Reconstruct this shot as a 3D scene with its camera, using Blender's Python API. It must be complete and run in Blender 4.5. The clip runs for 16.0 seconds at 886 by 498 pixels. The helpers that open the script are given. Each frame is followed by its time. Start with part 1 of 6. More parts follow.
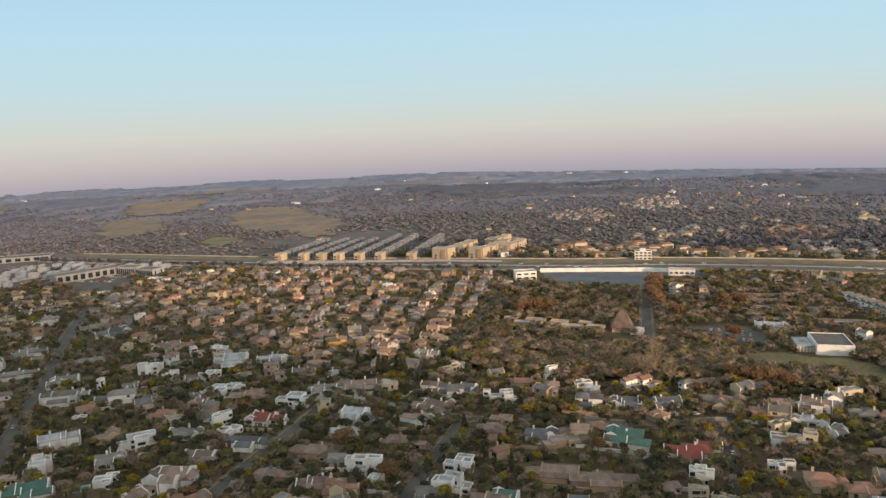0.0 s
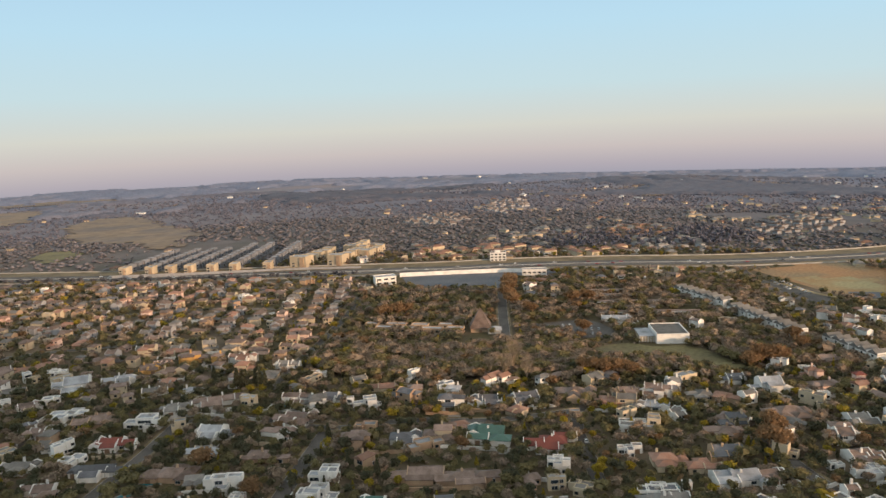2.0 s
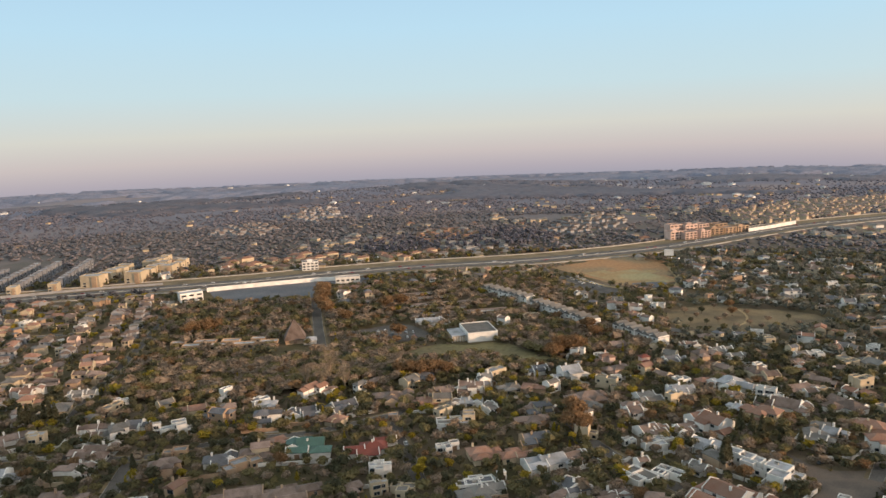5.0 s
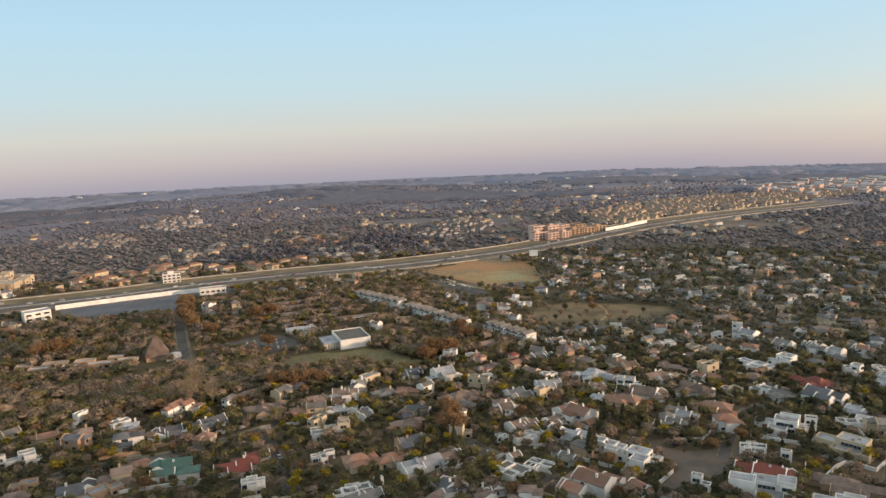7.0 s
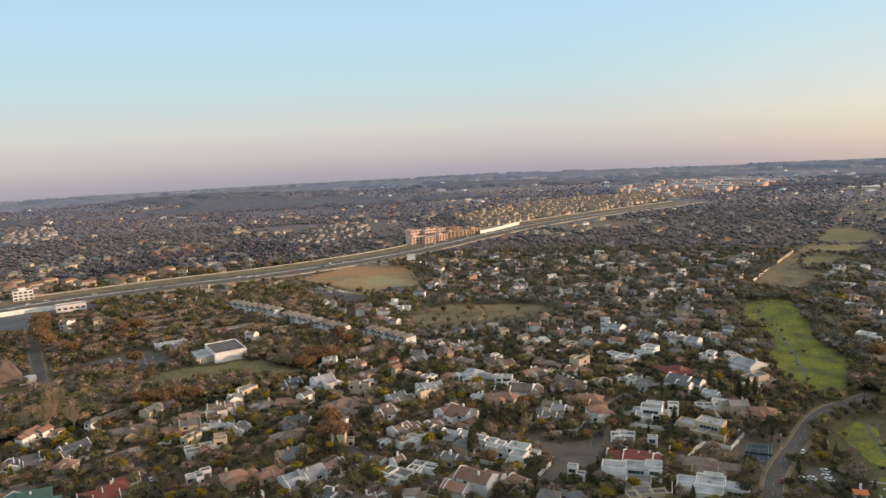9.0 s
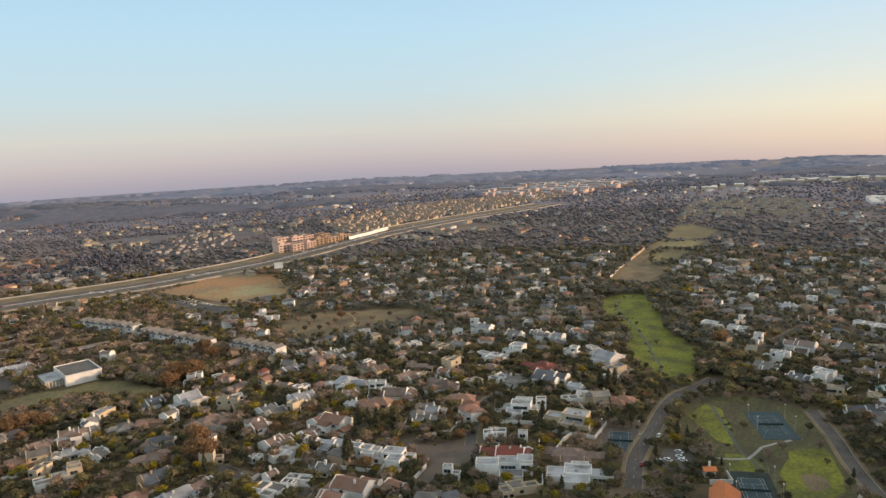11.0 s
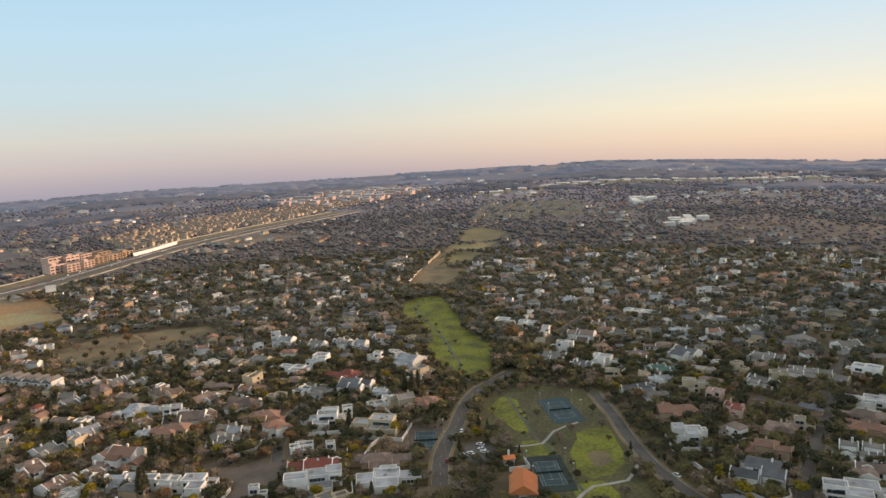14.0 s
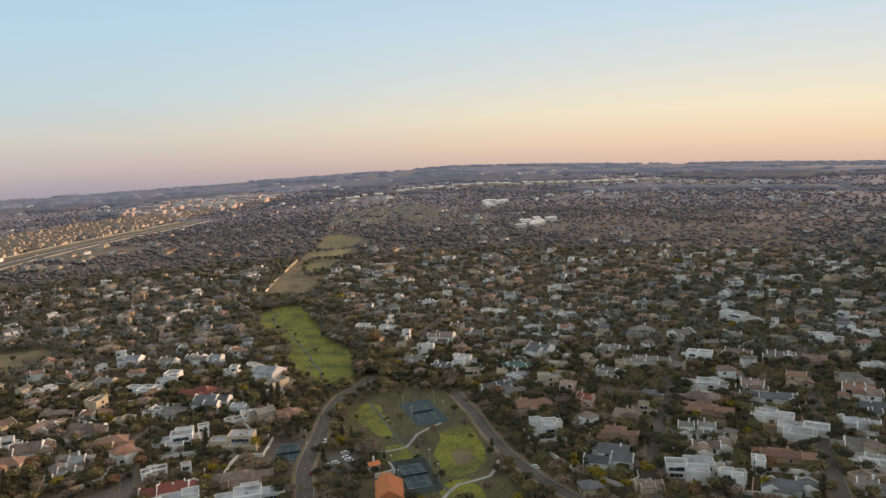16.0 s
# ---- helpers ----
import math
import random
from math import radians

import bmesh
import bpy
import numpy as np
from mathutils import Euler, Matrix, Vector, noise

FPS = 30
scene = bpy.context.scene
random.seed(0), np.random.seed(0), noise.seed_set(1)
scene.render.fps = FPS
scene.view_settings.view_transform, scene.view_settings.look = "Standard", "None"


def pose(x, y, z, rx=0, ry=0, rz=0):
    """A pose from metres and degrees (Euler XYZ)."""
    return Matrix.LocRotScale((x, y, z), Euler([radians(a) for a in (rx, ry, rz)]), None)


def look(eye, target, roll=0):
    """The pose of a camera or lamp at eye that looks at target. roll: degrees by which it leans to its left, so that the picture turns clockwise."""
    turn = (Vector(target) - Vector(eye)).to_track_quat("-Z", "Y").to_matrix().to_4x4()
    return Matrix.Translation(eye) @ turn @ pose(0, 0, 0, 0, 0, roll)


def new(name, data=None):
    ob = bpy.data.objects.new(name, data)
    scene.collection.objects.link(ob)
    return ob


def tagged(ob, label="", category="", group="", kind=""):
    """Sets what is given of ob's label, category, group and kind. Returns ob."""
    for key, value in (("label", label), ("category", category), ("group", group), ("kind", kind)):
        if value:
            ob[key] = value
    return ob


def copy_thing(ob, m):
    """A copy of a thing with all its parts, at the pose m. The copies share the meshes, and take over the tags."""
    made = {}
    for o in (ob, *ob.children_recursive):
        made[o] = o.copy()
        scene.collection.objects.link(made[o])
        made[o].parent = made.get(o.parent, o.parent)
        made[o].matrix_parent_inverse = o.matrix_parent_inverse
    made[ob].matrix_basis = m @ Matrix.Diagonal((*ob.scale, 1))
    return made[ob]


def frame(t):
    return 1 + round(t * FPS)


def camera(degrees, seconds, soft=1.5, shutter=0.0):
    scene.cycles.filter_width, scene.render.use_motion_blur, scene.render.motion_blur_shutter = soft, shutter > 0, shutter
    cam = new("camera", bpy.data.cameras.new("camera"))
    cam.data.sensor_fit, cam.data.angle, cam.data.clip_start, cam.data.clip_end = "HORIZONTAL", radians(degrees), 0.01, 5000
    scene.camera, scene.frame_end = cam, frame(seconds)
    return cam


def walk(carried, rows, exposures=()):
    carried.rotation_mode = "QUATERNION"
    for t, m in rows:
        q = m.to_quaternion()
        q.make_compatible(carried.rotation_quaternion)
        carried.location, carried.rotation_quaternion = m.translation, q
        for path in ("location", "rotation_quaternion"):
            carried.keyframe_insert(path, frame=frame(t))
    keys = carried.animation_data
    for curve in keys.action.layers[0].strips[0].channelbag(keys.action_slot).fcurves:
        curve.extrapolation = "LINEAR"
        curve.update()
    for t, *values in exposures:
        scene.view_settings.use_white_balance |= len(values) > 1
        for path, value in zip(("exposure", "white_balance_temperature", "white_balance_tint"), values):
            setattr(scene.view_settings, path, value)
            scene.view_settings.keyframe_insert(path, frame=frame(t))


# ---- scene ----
cam = camera(62.2, 16.0, soft=1.5)
EYE = 160.0                                   # height of the drone above the near ground
TURNS = ((0, 0.00), (0.5, -2.71), (1, -5.44), (1.5, -8.31), (2, -11.13), (2.5, -13.65), (3, -16.04), (3.5, -18.45), (4, -20.77), (6.5, -33.78), (7, -36.13), (7.5, -38.58), (8, -41.07), (8.5, -43.47), (9, -45.80), (11.5, -58.84), (12, -61.58), (12.5, -64.17), (13, -66.57), (13.5, -69.05), (14, -71.89), (14.5, -74.69), (15, -77.28), (15.5, -80.02), (16, -83.07))


def aim(yaw, pitch=-9.39, roll=-2.3):
    """A hovering drone's pose: it only turns."""
    return pose(0, 0, EYE, 0, 0, yaw) @ pose(0, 0, 0, 90 + pitch, 0, 0) @ pose(0, 0, 0, 0, 0, roll)


walk(cam, [(t, aim(yaw)) for t, yaw in TURNS],
     exposures=((0, 0.67, 6500, 8), (4, 0.7, 6500, 10), (9, 0.68, 6500, 10), (12.5, 0.72, 6600, 11.5), (15, 0.7, 6700, 13), (16, 0.57, 6700, 13.5)))

# ---- sky and sun ----
SUN_AZ, SUN_EL = -142.0, 7.6                  # azimuth counted like the yaw, counter-clockwise from +y
sun_way = Vector((-math.sin(radians(SUN_AZ)), math.cos(radians(SUN_AZ)), 0))
world = bpy.data.worlds.new("dusk_sky")
scene.world = world
world.use_nodes = True
wn, wl = world.node_tree.nodes, world.node_tree.links
wn.clear()


SKY_LEVEL = 0.62                              # the haze band against the exposure


def lin(r, g, b):
    return tuple(SKY_LEVEL * (c / 255 / 12.92 if c <= 10 else ((c / 255 + 0.055) / 1.055) ** 2.4) for c in (r, g, b)) + (1,)


def ramp(nodes, stops):
    node = nodes.new("ShaderNodeValToRGB")
    els = node.color_ramp.elements
    while len(els) < len(stops):
        els.new(0.5)
    for el, (at, col) in zip(els, stops):
        el.position, el.color = at, col
    return node


coord = wn.new("ShaderNodeTexCoord")
split = wn.new("ShaderNodeSeparateXYZ")
wl.new(coord.outputs["Generated"], split.inputs[0])
rise = wn.new("ShaderNodeMapRange")           # -0.07 is 4 degrees below level, 0.25 is 14 degrees above
rise.inputs[1].default_value, rise.inputs[2].default_value = -0.07, 0.25
wl.new(split.outputs[2], rise.inputs[0])
cool = ramp(wn, [(0.0, lin(162, 160, 174)), (0.05, lin(180, 172, 180)), (0.12, lin(203, 192, 190)), (0.22, lin(214, 213, 204)),
                 (0.38, lin(200, 222, 228)), (0.62, lin(188, 222, 240)), (1.0, lin(170, 208, 238))])
warm = ramp(wn, [(0.0, lin(198, 178, 174)), (0.05, lin(228, 197, 178)), (0.14, lin(250, 222, 188)), (0.26, lin(254, 242, 210)),
                 (0.42, lin(232, 236, 228)), (0.65, lin(205, 229, 243)), (1.0, lin(179, 213, 241))])
wl.new(rise.outputs[0], cool.inputs[0])
wl.new(rise.outputs[0], warm.inputs[0])
toward = wn.new("ShaderNodeVectorMath")
toward.operation = "DOT_PRODUCT"
toward.inputs[1].default_value = sun_way
wl.new(coord.outputs["Generated"], toward.inputs[0])
glow = wn.new("ShaderNodeMapRange")
glow.interpolation_type = "SMOOTHSTEP"
glow.inputs[1].default_value, glow.inputs[2].default_value = -0.05, 0.95
wl.new(toward.outputs["Value"], glow.inputs[0])
haze = wn.new("ShaderNodeMix")
haze.data_type = "RGBA"
wl.new(glow.outputs[0], haze.inputs[0])
wl.new(cool.outputs[0], haze.inputs[6])
wl.new(warm.outputs[0], haze.inputs[7])
sky = wn.new("ShaderNodeTexSky")
sky.sky_type, sky.sun_disc = "NISHITA", False
sky.sun_elevation, sky.sun_rotation = radians(SUN_EL), radians(-SUN_AZ)
sky.altitude, sky.dust_density, sky.ozone_density = 1500, 2.0, 1.5
dim = wn.new("ShaderNodeVectorMath")
dim.operation = "MULTIPLY"
dim.inputs[1].default_value = (0.755, 0.475, 0.28)
wl.new(sky.outputs[0], dim.inputs[0])
upper = wn.new("ShaderNodeMapRange")          # the clear sky takes over above the haze
upper.interpolation_type = "SMOOTHSTEP"
upper.inputs[1].default_value, upper.inputs[2].default_value = 0.18, 0.6
wl.new(split.outputs[2], upper.inputs[0])
whole = wn.new("ShaderNodeMix")
whole.data_type = "RGBA"
wl.new(upper.outputs[0], whole.inputs[0])
wl.new(haze.outputs[2], whole.inputs[6])
wl.new(dim.outputs[0], whole.inputs[7])
back = wn.new("ShaderNodeBackground")
wl.new(whole.outputs[2], back.inputs[0])
wout = wn.new("ShaderNodeOutputWorld")
wl.new(back.outputs[0], wout.inputs[0])

sun = new("sun", bpy.data.lights.new("sun", "SUN"))
sun.data.energy, sun.data.angle, sun.data.color = 2.8, radians(2.0), (1.0, 0.66, 0.41)
sun.matrix_world = look((0, 0, 300), Vector((0, 0, 300)) - (sun_way * math.cos(radians(SUN_EL)) + Vector((0, 0, math.sin(radians(SUN_EL))))))


# ---- materials ----
def material(name, base, rough=0.85, vary=0.25, scale=0.6, fine=6.0, bump=0.15, other=None, patch=0.08, metal=0.0, thing=0.15, island=0.0, spec=0.3, leafy=0.0):
    """A surface of base colour, worn at two scales: patches towards another colour, grain, relief, and a tone of its own for each thing."""
    m = bpy.data.materials.new(name)
    m.use_nodes = True
    n, l = m.node_tree.nodes, m.node_tree.links
    bsdf = n["Principled BSDF"]
    where = n.new("ShaderNodeTexCoord")
    big, small = n.new("ShaderNodeTexNoise"), n.new("ShaderNodeTexNoise")
    for node, size, detail in ((big, patch, 5), (small, fine if fine else scale, 4)):
        node.inputs["Scale"].default_value, node.inputs["Detail"].default_value = size, detail
        l.new(where.outputs["Object"], node.inputs["Vector"])
    other = other or tuple(c * 0.6 for c in base)
    edge = n.new("ShaderNodeMapRange")
    edge.inputs[1].default_value, edge.inputs[2].default_value = 0.42, 0.68
    l.new(big.outputs["Fac"], edge.inputs[0])
    mix = n.new("ShaderNodeMix")
    mix.data_type = "RGBA"
    mix.inputs[6].default_value, mix.inputs[7].default_value = (*base, 1), (*other, 1)
    l.new(edge.outputs[0], mix.inputs[0])
    # grain, the thing's own tone and each leaf's own tone, as a factor on the colour
    info, geo = n.new("ShaderNodeObjectInfo"), n.new("ShaderNodeNewGeometry")
    grain = n.new("ShaderNodeMapRange")
    grain.inputs[3].default_value, grain.inputs[4].default_value = 1 - vary, 1 + vary
    grain.inputs[1].default_value, grain.inputs[2].default_value = 0.25, 0.75
    l.new(small.outputs["Fac"], grain.inputs[0])
    last = grain.outputs[0]
    for source, amount in ((info.outputs["Random"], thing), (geo.outputs["Random Per Island"], island)):
        if amount:
            own = n.new("ShaderNodeMapRange")
            own.inputs[3].default_value, own.inputs[4].default_value = 1 - amount, 1 + amount
            l.new(source, own.inputs[0])
            times = n.new("ShaderNodeMath")
            times.operation = "MULTIPLY"
            l.new(last, times.inputs[0])
            l.new(own.outputs[0], times.inputs[1])
            last = times.outputs[0]
    tint = n.new("ShaderNodeVectorMath")
    tint.operation = "SCALE"
    l.new(mix.outputs[2], tint.inputs[0])
    l.new(last, tint.inputs["Scale"])
    l.new(tint.outputs[0], bsdf.inputs["Base Color"])
    bsdf.inputs["Roughness"].default_value, bsdf.inputs["Metallic"].default_value = rough, metal
    bsdf.inputs["Specular IOR Level"].default_value = spec
    if bump:
        relief = n.new("ShaderNodeBump")
        relief.inputs["Strength"].default_value, relief.inputs["Distance"].default_value = bump, 0.1
        l.new(small.outputs["Fac"], relief.inputs["Height"])
        l.new(relief.outputs[0], bsdf.inputs["Normal"])
    if leafy:                                 # leaves and twigs let light through
        thin, both = n.new("ShaderNodeBsdfTranslucent"), n.new("ShaderNodeMixShader")
        l.new(tint.outputs[0], thin.inputs["Color"])
        both.inputs[0].default_value = leafy
        l.new(bsdf.outputs[0], both.inputs[1])
        l.new(thin.outputs[0], both.inputs[2])
        l.new(both.outputs[0], n["Material Output"].inputs["Surface"])
    return m


WALLS = {"white": material("white_plaster", (0.74, 0.71, 0.67), 0.9, 0.08, other=(0.56, 0.54, 0.51), patch=0.15, thing=0.2),
         "cream": material("cream_plaster", (0.5, 0.41, 0.29), 0.9, 0.06, other=(0.4, 0.33, 0.24), patch=0.15),
         "yellow": material("ochre_plaster", (0.56, 0.33, 0.11), 0.9, 0.06, other=(0.46, 0.28, 0.11), patch=0.15),
         "pink": material("pink_plaster", (0.62, 0.45, 0.38), 0.9, 0.06, other=(0.5, 0.35, 0.29), patch=0.15),
         "grey": material("grey_plaster", (0.27, 0.26, 0.26), 0.9, 0.08, other=(0.2, 0.19, 0.19), patch=0.15),
         "pale": material("pale_grey_plaster", (0.34, 0.34, 0.35), 0.9, 0.08, other=(0.26, 0.26, 0.27), patch=0.15),
         # for the apartment rows' sides: their shade is put into this blue-grey
         "shade_side": material("shade_blue_grey_plaster", (0.2, 0.205, 0.225), 0.9, 0.08, other=(0.16, 0.165, 0.18), patch=0.15),
         "tan": material("tan_brick", (0.42, 0.3, 0.2), 0.92, 0.15, other=(0.34, 0.23, 0.16), patch=0.2)}
ROOFS = {"grey": material("grey_tile", (0.2, 0.185, 0.17), 0.85, 0.25, fine=3, other=(0.14, 0.13, 0.12), patch=0.2, thing=0.3),
         "slate": material("slate_tile", (0.125, 0.125, 0.135), 0.85, 0.25, fine=3, other=(0.09, 0.088, 0.095), patch=0.2, thing=0.3),
         "brown": material("brown_tile", (0.22, 0.162, 0.137), 0.85, 0.25, fine=3, other=(0.13, 0.09, 0.07), patch=0.2, thing=0.35),
         "terracotta": material("terracotta_tile", (0.26, 0.155, 0.115), 0.85, 0.22, fine=3, other=(0.24, 0.12, 0.08), patch=0.2, thing=0.3),
         "red": material("red_painted_tile", (0.22, 0.065, 0.048), 0.7, 0.2, fine=3, other=(0.17, 0.055, 0.045), patch=0.2),
         "orange": material("orange_tile", (0.62, 0.2, 0.07), 0.75, 0.2, fine=3, other=(0.5, 0.17, 0.07), patch=0.2),
         "green": material("green_metal_roof", (0.07, 0.14, 0.118), 0.6, 0.15, fine=3, other=(0.06, 0.11, 0.095), patch=0.2),
         "pale": material("pale_roof", (0.36, 0.365, 0.385), 0.75, 0.15, fine=2, other=(0.19, 0.19, 0.195), patch=0.15, thing=0.25)}
GLASS = material("window_glass", (0.03, 0.04, 0.05), 0.12, 0.1, bump=0, spec=0.6)
FRAME = material("window_frame_paint", (0.6, 0.58, 0.55), 0.6, 0.05)
ASPHALT = material("asphalt", (0.125, 0.11, 0.1), 0.92, 0.25, fine=1, other=(0.085, 0.075, 0.069), patch=0.1, thing=0)
PAVING = material("brick_paving", (0.14, 0.11, 0.09), 0.9, 0.25, fine=2, other=(0.1, 0.082, 0.07), patch=0.1)
CONCRETE = material("concrete", (0.38, 0.36, 0.33), 0.9, 0.12, fine=2, other=(0.28, 0.26, 0.24), patch=0.1)
PAINT = material("road_paint", (0.42, 0.42, 0.4), 0.7, 0.15, fine=2, patch=0.5)
BARK_PALE = material("pale_bark", (0.3, 0.23, 0.16), 0.95, 0.3, fine=3)
VERGE = material("dry_verge", (0.22, 0.165, 0.095), 0.95, 0.3, fine=1.2, other=(0.12, 0.095, 0.06), patch=0.05, thing=0)
GOLD = material("veld_hill", (0.25, 0.178, 0.12), 0.95, 0.25, fine=0.05, other=(0.165, 0.132, 0.118), patch=0.011, thing=0.1)
LAWN = material("park_lawn", (0.19, 0.195, 0.03), 0.95, 0.4, fine=0.5, other=(0.082, 0.088, 0.03), patch=0.06, thing=0)
DRYGRASS = material("winter_grass", (0.4, 0.3, 0.16), 0.95, 0.25, fine=0.8, other=(0.27, 0.21, 0.12), patch=0.03, thing=0)
PARKGRASS = material("park_winter_grass", (0.105, 0.098, 0.045), 0.95, 0.35, fine=0.5, other=(0.075, 0.066, 0.04), patch=0.05, thing=0)
SAND = material("graded_earth", (0.36, 0.2, 0.095), 0.95, 0.3, fine=0.3, other=(0.24, 0.185, 0.11), patch=0.02, thing=0)
VALLEY = material("valley_grass", (0.22, 0.185, 0.09), 0.95, 0.3, fine=0.3, other=(0.14, 0.12, 0.07), patch=0.02, thing=0.1)
GRAVEL = material("blue_gravel", (0.115, 0.118, 0.132), 0.95, 0.25, fine=0.5, other=(0.16, 0.16, 0.17), patch=0.03, thing=0)
SPOIL = material("pale_spoil", (0.33, 0.28, 0.15), 0.95, 0.25, fine=0.3, other=(0.32, 0.19, 0.085), patch=0.03, thing=0)
POOL = material("pool_water", (0.03, 0.3, 0.36), 0.05, 0.1, bump=0.03, spec=0.5)
COURT = material("court_blue", (0.04, 0.065, 0.075), 0.8, 0.1, fine=1, other=(0.035, 0.07, 0.085), patch=0.1, thing=0)
COURT_RIM = material("court_green", (0.035, 0.05, 0.045), 0.85, 0.1, fine=1, patch=0.1, thing=0)
BARK = material("bark", (0.12, 0.09, 0.07), 0.95, 0.3, fine=3)
WATER = material("stream_water", (0.06, 0.065, 0.045), 0.5, 0.2, bump=0.3, spec=0.3)
LEAVES = {"olive": material("olive_foliage", (0.240, 0.202, 0.095), 0.9, 0.28, fine=0.9, other=(0.176, 0.156, 0.078), patch=0.05, island=0.2, leafy=0.4),
          # right-hand suburb's leaves: shade put into a greyer, greener colour
          "ash": material("shade_grey_green_foliage", (0.2, 0.198, 0.158), 0.9, 0.28, fine=0.9, other=(0.15, 0.15, 0.125), patch=0.05, island=0.2, leafy=0.4),
          "dark": material("dark_foliage", (0.125, 0.117, 0.070), 0.9, 0.28, fine=0.9, other=(0.091, 0.095, 0.055), patch=0.05, island=0.2, leafy=0.4),
          "bare": material("bare_twigs", (0.315, 0.24, 0.175), 0.95, 0.28, fine=0.9, other=(0.245, 0.19, 0.145), patch=0.05, island=0.2, leafy=0.4),
          "rust": material("rust_foliage", (0.275, 0.17, 0.09), 0.9, 0.28, fine=0.9, other=(0.247, 0.150, 0.078), patch=0.05, island=0.2, leafy=0.4),
          "yellow": material("yellow_foliage", (0.338, 0.254, 0.034), 0.9, 0.3, fine=0.9, other=(0.260, 0.215, 0.033), patch=0.05, island=0.25, leafy=0.4),
          # mid and far leaves: haze mixed into the colours, more with distance
          "mid_dark_hazed": material("hazed_mid_evergreen", (0.118, 0.114, 0.122), 0.95, 0.25, fine=0.3, other=(0.1, 0.098, 0.108), patch=0.012, island=0.3),
          "mid_bare_hazed": material("hazed_mid_twigs", (0.148, 0.132, 0.14), 0.95, 0.25, fine=0.3, other=(0.125, 0.114, 0.124), patch=0.012, island=0.3),
          "far_dark_hazed": material("hazed_far_evergreen", (0.142, 0.14, 0.172), 0.95, 0.25, fine=0.2, other=(0.122, 0.122, 0.155), patch=0.008, island=0.25),
          "far_bare_hazed": material("hazed_far_twigs", (0.168, 0.155, 0.182), 0.95, 0.25, fine=0.2, other=(0.145, 0.138, 0.166), patch=0.008, island=0.25),
          "mauve": material("hazed_far_wood", (0.24, 0.25, 0.325), 0.95, 0.2, fine=0.1, other=(0.21, 0.222, 0.3), patch=0.004, island=0.1)}


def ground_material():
    """Gardens and streets near by, winter grass and wood farther off with haze painted into their colours, by two
    noises of the place.
    """
    m = bpy.data.materials.new("suburban_ground")
    m.use_nodes = True
    n, l = m.node_tree.nodes, m.node_tree.links
    bsdf = n["Principled BSDF"]
    where = n.new("ShaderNodeTexCoord")
    noises = []
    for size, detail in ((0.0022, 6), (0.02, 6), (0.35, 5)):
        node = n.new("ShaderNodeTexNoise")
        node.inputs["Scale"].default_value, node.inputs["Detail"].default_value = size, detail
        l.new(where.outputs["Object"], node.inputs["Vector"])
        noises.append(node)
    soil = ramp(n, [(0.3, (0.082, 0.074, 0.036, 1)), (0.45, (0.11, 0.09, 0.052, 1)), (0.55, (0.14, 0.108, 0.075, 1)), (0.7, (0.19, 0.145, 0.105, 1))])
    l.new(noises[1].outputs["Fac"], soil.inputs[0])
    # both far ramps have haze painted in: greyer, bluer and paler with distance
    hazy_veld = ramp(n, [(0.36, (0.172, 0.165, 0.19, 1)), (0.5, (0.2, 0.182, 0.205, 1)), (0.62, (0.232, 0.198, 0.203, 1)), (0.74, (0.3, 0.235, 0.195, 1))])
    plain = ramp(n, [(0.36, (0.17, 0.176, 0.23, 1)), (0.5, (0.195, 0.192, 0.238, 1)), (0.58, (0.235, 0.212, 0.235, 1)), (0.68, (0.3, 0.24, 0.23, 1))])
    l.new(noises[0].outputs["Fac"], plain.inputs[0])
    l.new(noises[0].outputs["Fac"], hazy_veld.inputs[0])
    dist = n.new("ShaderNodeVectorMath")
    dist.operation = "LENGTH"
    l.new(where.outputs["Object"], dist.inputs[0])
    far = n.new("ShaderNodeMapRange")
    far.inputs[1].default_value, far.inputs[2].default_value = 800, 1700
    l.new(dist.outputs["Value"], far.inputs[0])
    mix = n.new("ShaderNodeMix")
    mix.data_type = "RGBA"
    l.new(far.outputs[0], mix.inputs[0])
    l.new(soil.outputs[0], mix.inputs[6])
    l.new(hazy_veld.outputs[0], mix.inputs[7])
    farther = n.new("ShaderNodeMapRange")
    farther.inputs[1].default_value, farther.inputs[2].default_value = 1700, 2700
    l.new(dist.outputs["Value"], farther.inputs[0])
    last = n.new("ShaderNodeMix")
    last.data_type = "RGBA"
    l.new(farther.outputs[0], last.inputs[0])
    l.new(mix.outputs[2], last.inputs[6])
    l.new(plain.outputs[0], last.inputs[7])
    grain = n.new("ShaderNodeMapRange")
    grain.inputs[3].default_value, grain.inputs[4].default_value = 0.7, 1.3
    l.new(noises[2].outputs["Fac"], grain.inputs[0])
    tint = n.new("ShaderNodeVectorMath")
    tint.operation = "SCALE"
    l.new(last.outputs[2], tint.inputs[0])
    l.new(grain.outputs[0], tint.inputs["Scale"])
    l.new(tint.outputs[0], bsdf.inputs["Base Color"])
    bsdf.inputs["Roughness"].default_value, bsdf.inputs["Specular IOR Level"].default_value = 0.95, 0.1
    relief = n.new("ShaderNodeBump")
    relief.inputs["Strength"].default_value, relief.inputs["Distance"].default_value = 0.5, 0.4
    l.new(noises[2].outputs["Fac"], relief.inputs["Height"])
    l.new(relief.outputs[0], bsdf.inputs["Normal"])
    return m


# ---- shapes ----
RIM = ((-114, 3.32), (-100, 3.2), (-90, 3.05), (-84, 2.95), (-75, 3.27), (-62, 3.5), (-50, 3.65), (-40, 3.82), (-25, 3.84), (-9, 3.63), (0, 3.45), (16, 3.45), (31, 3.3))


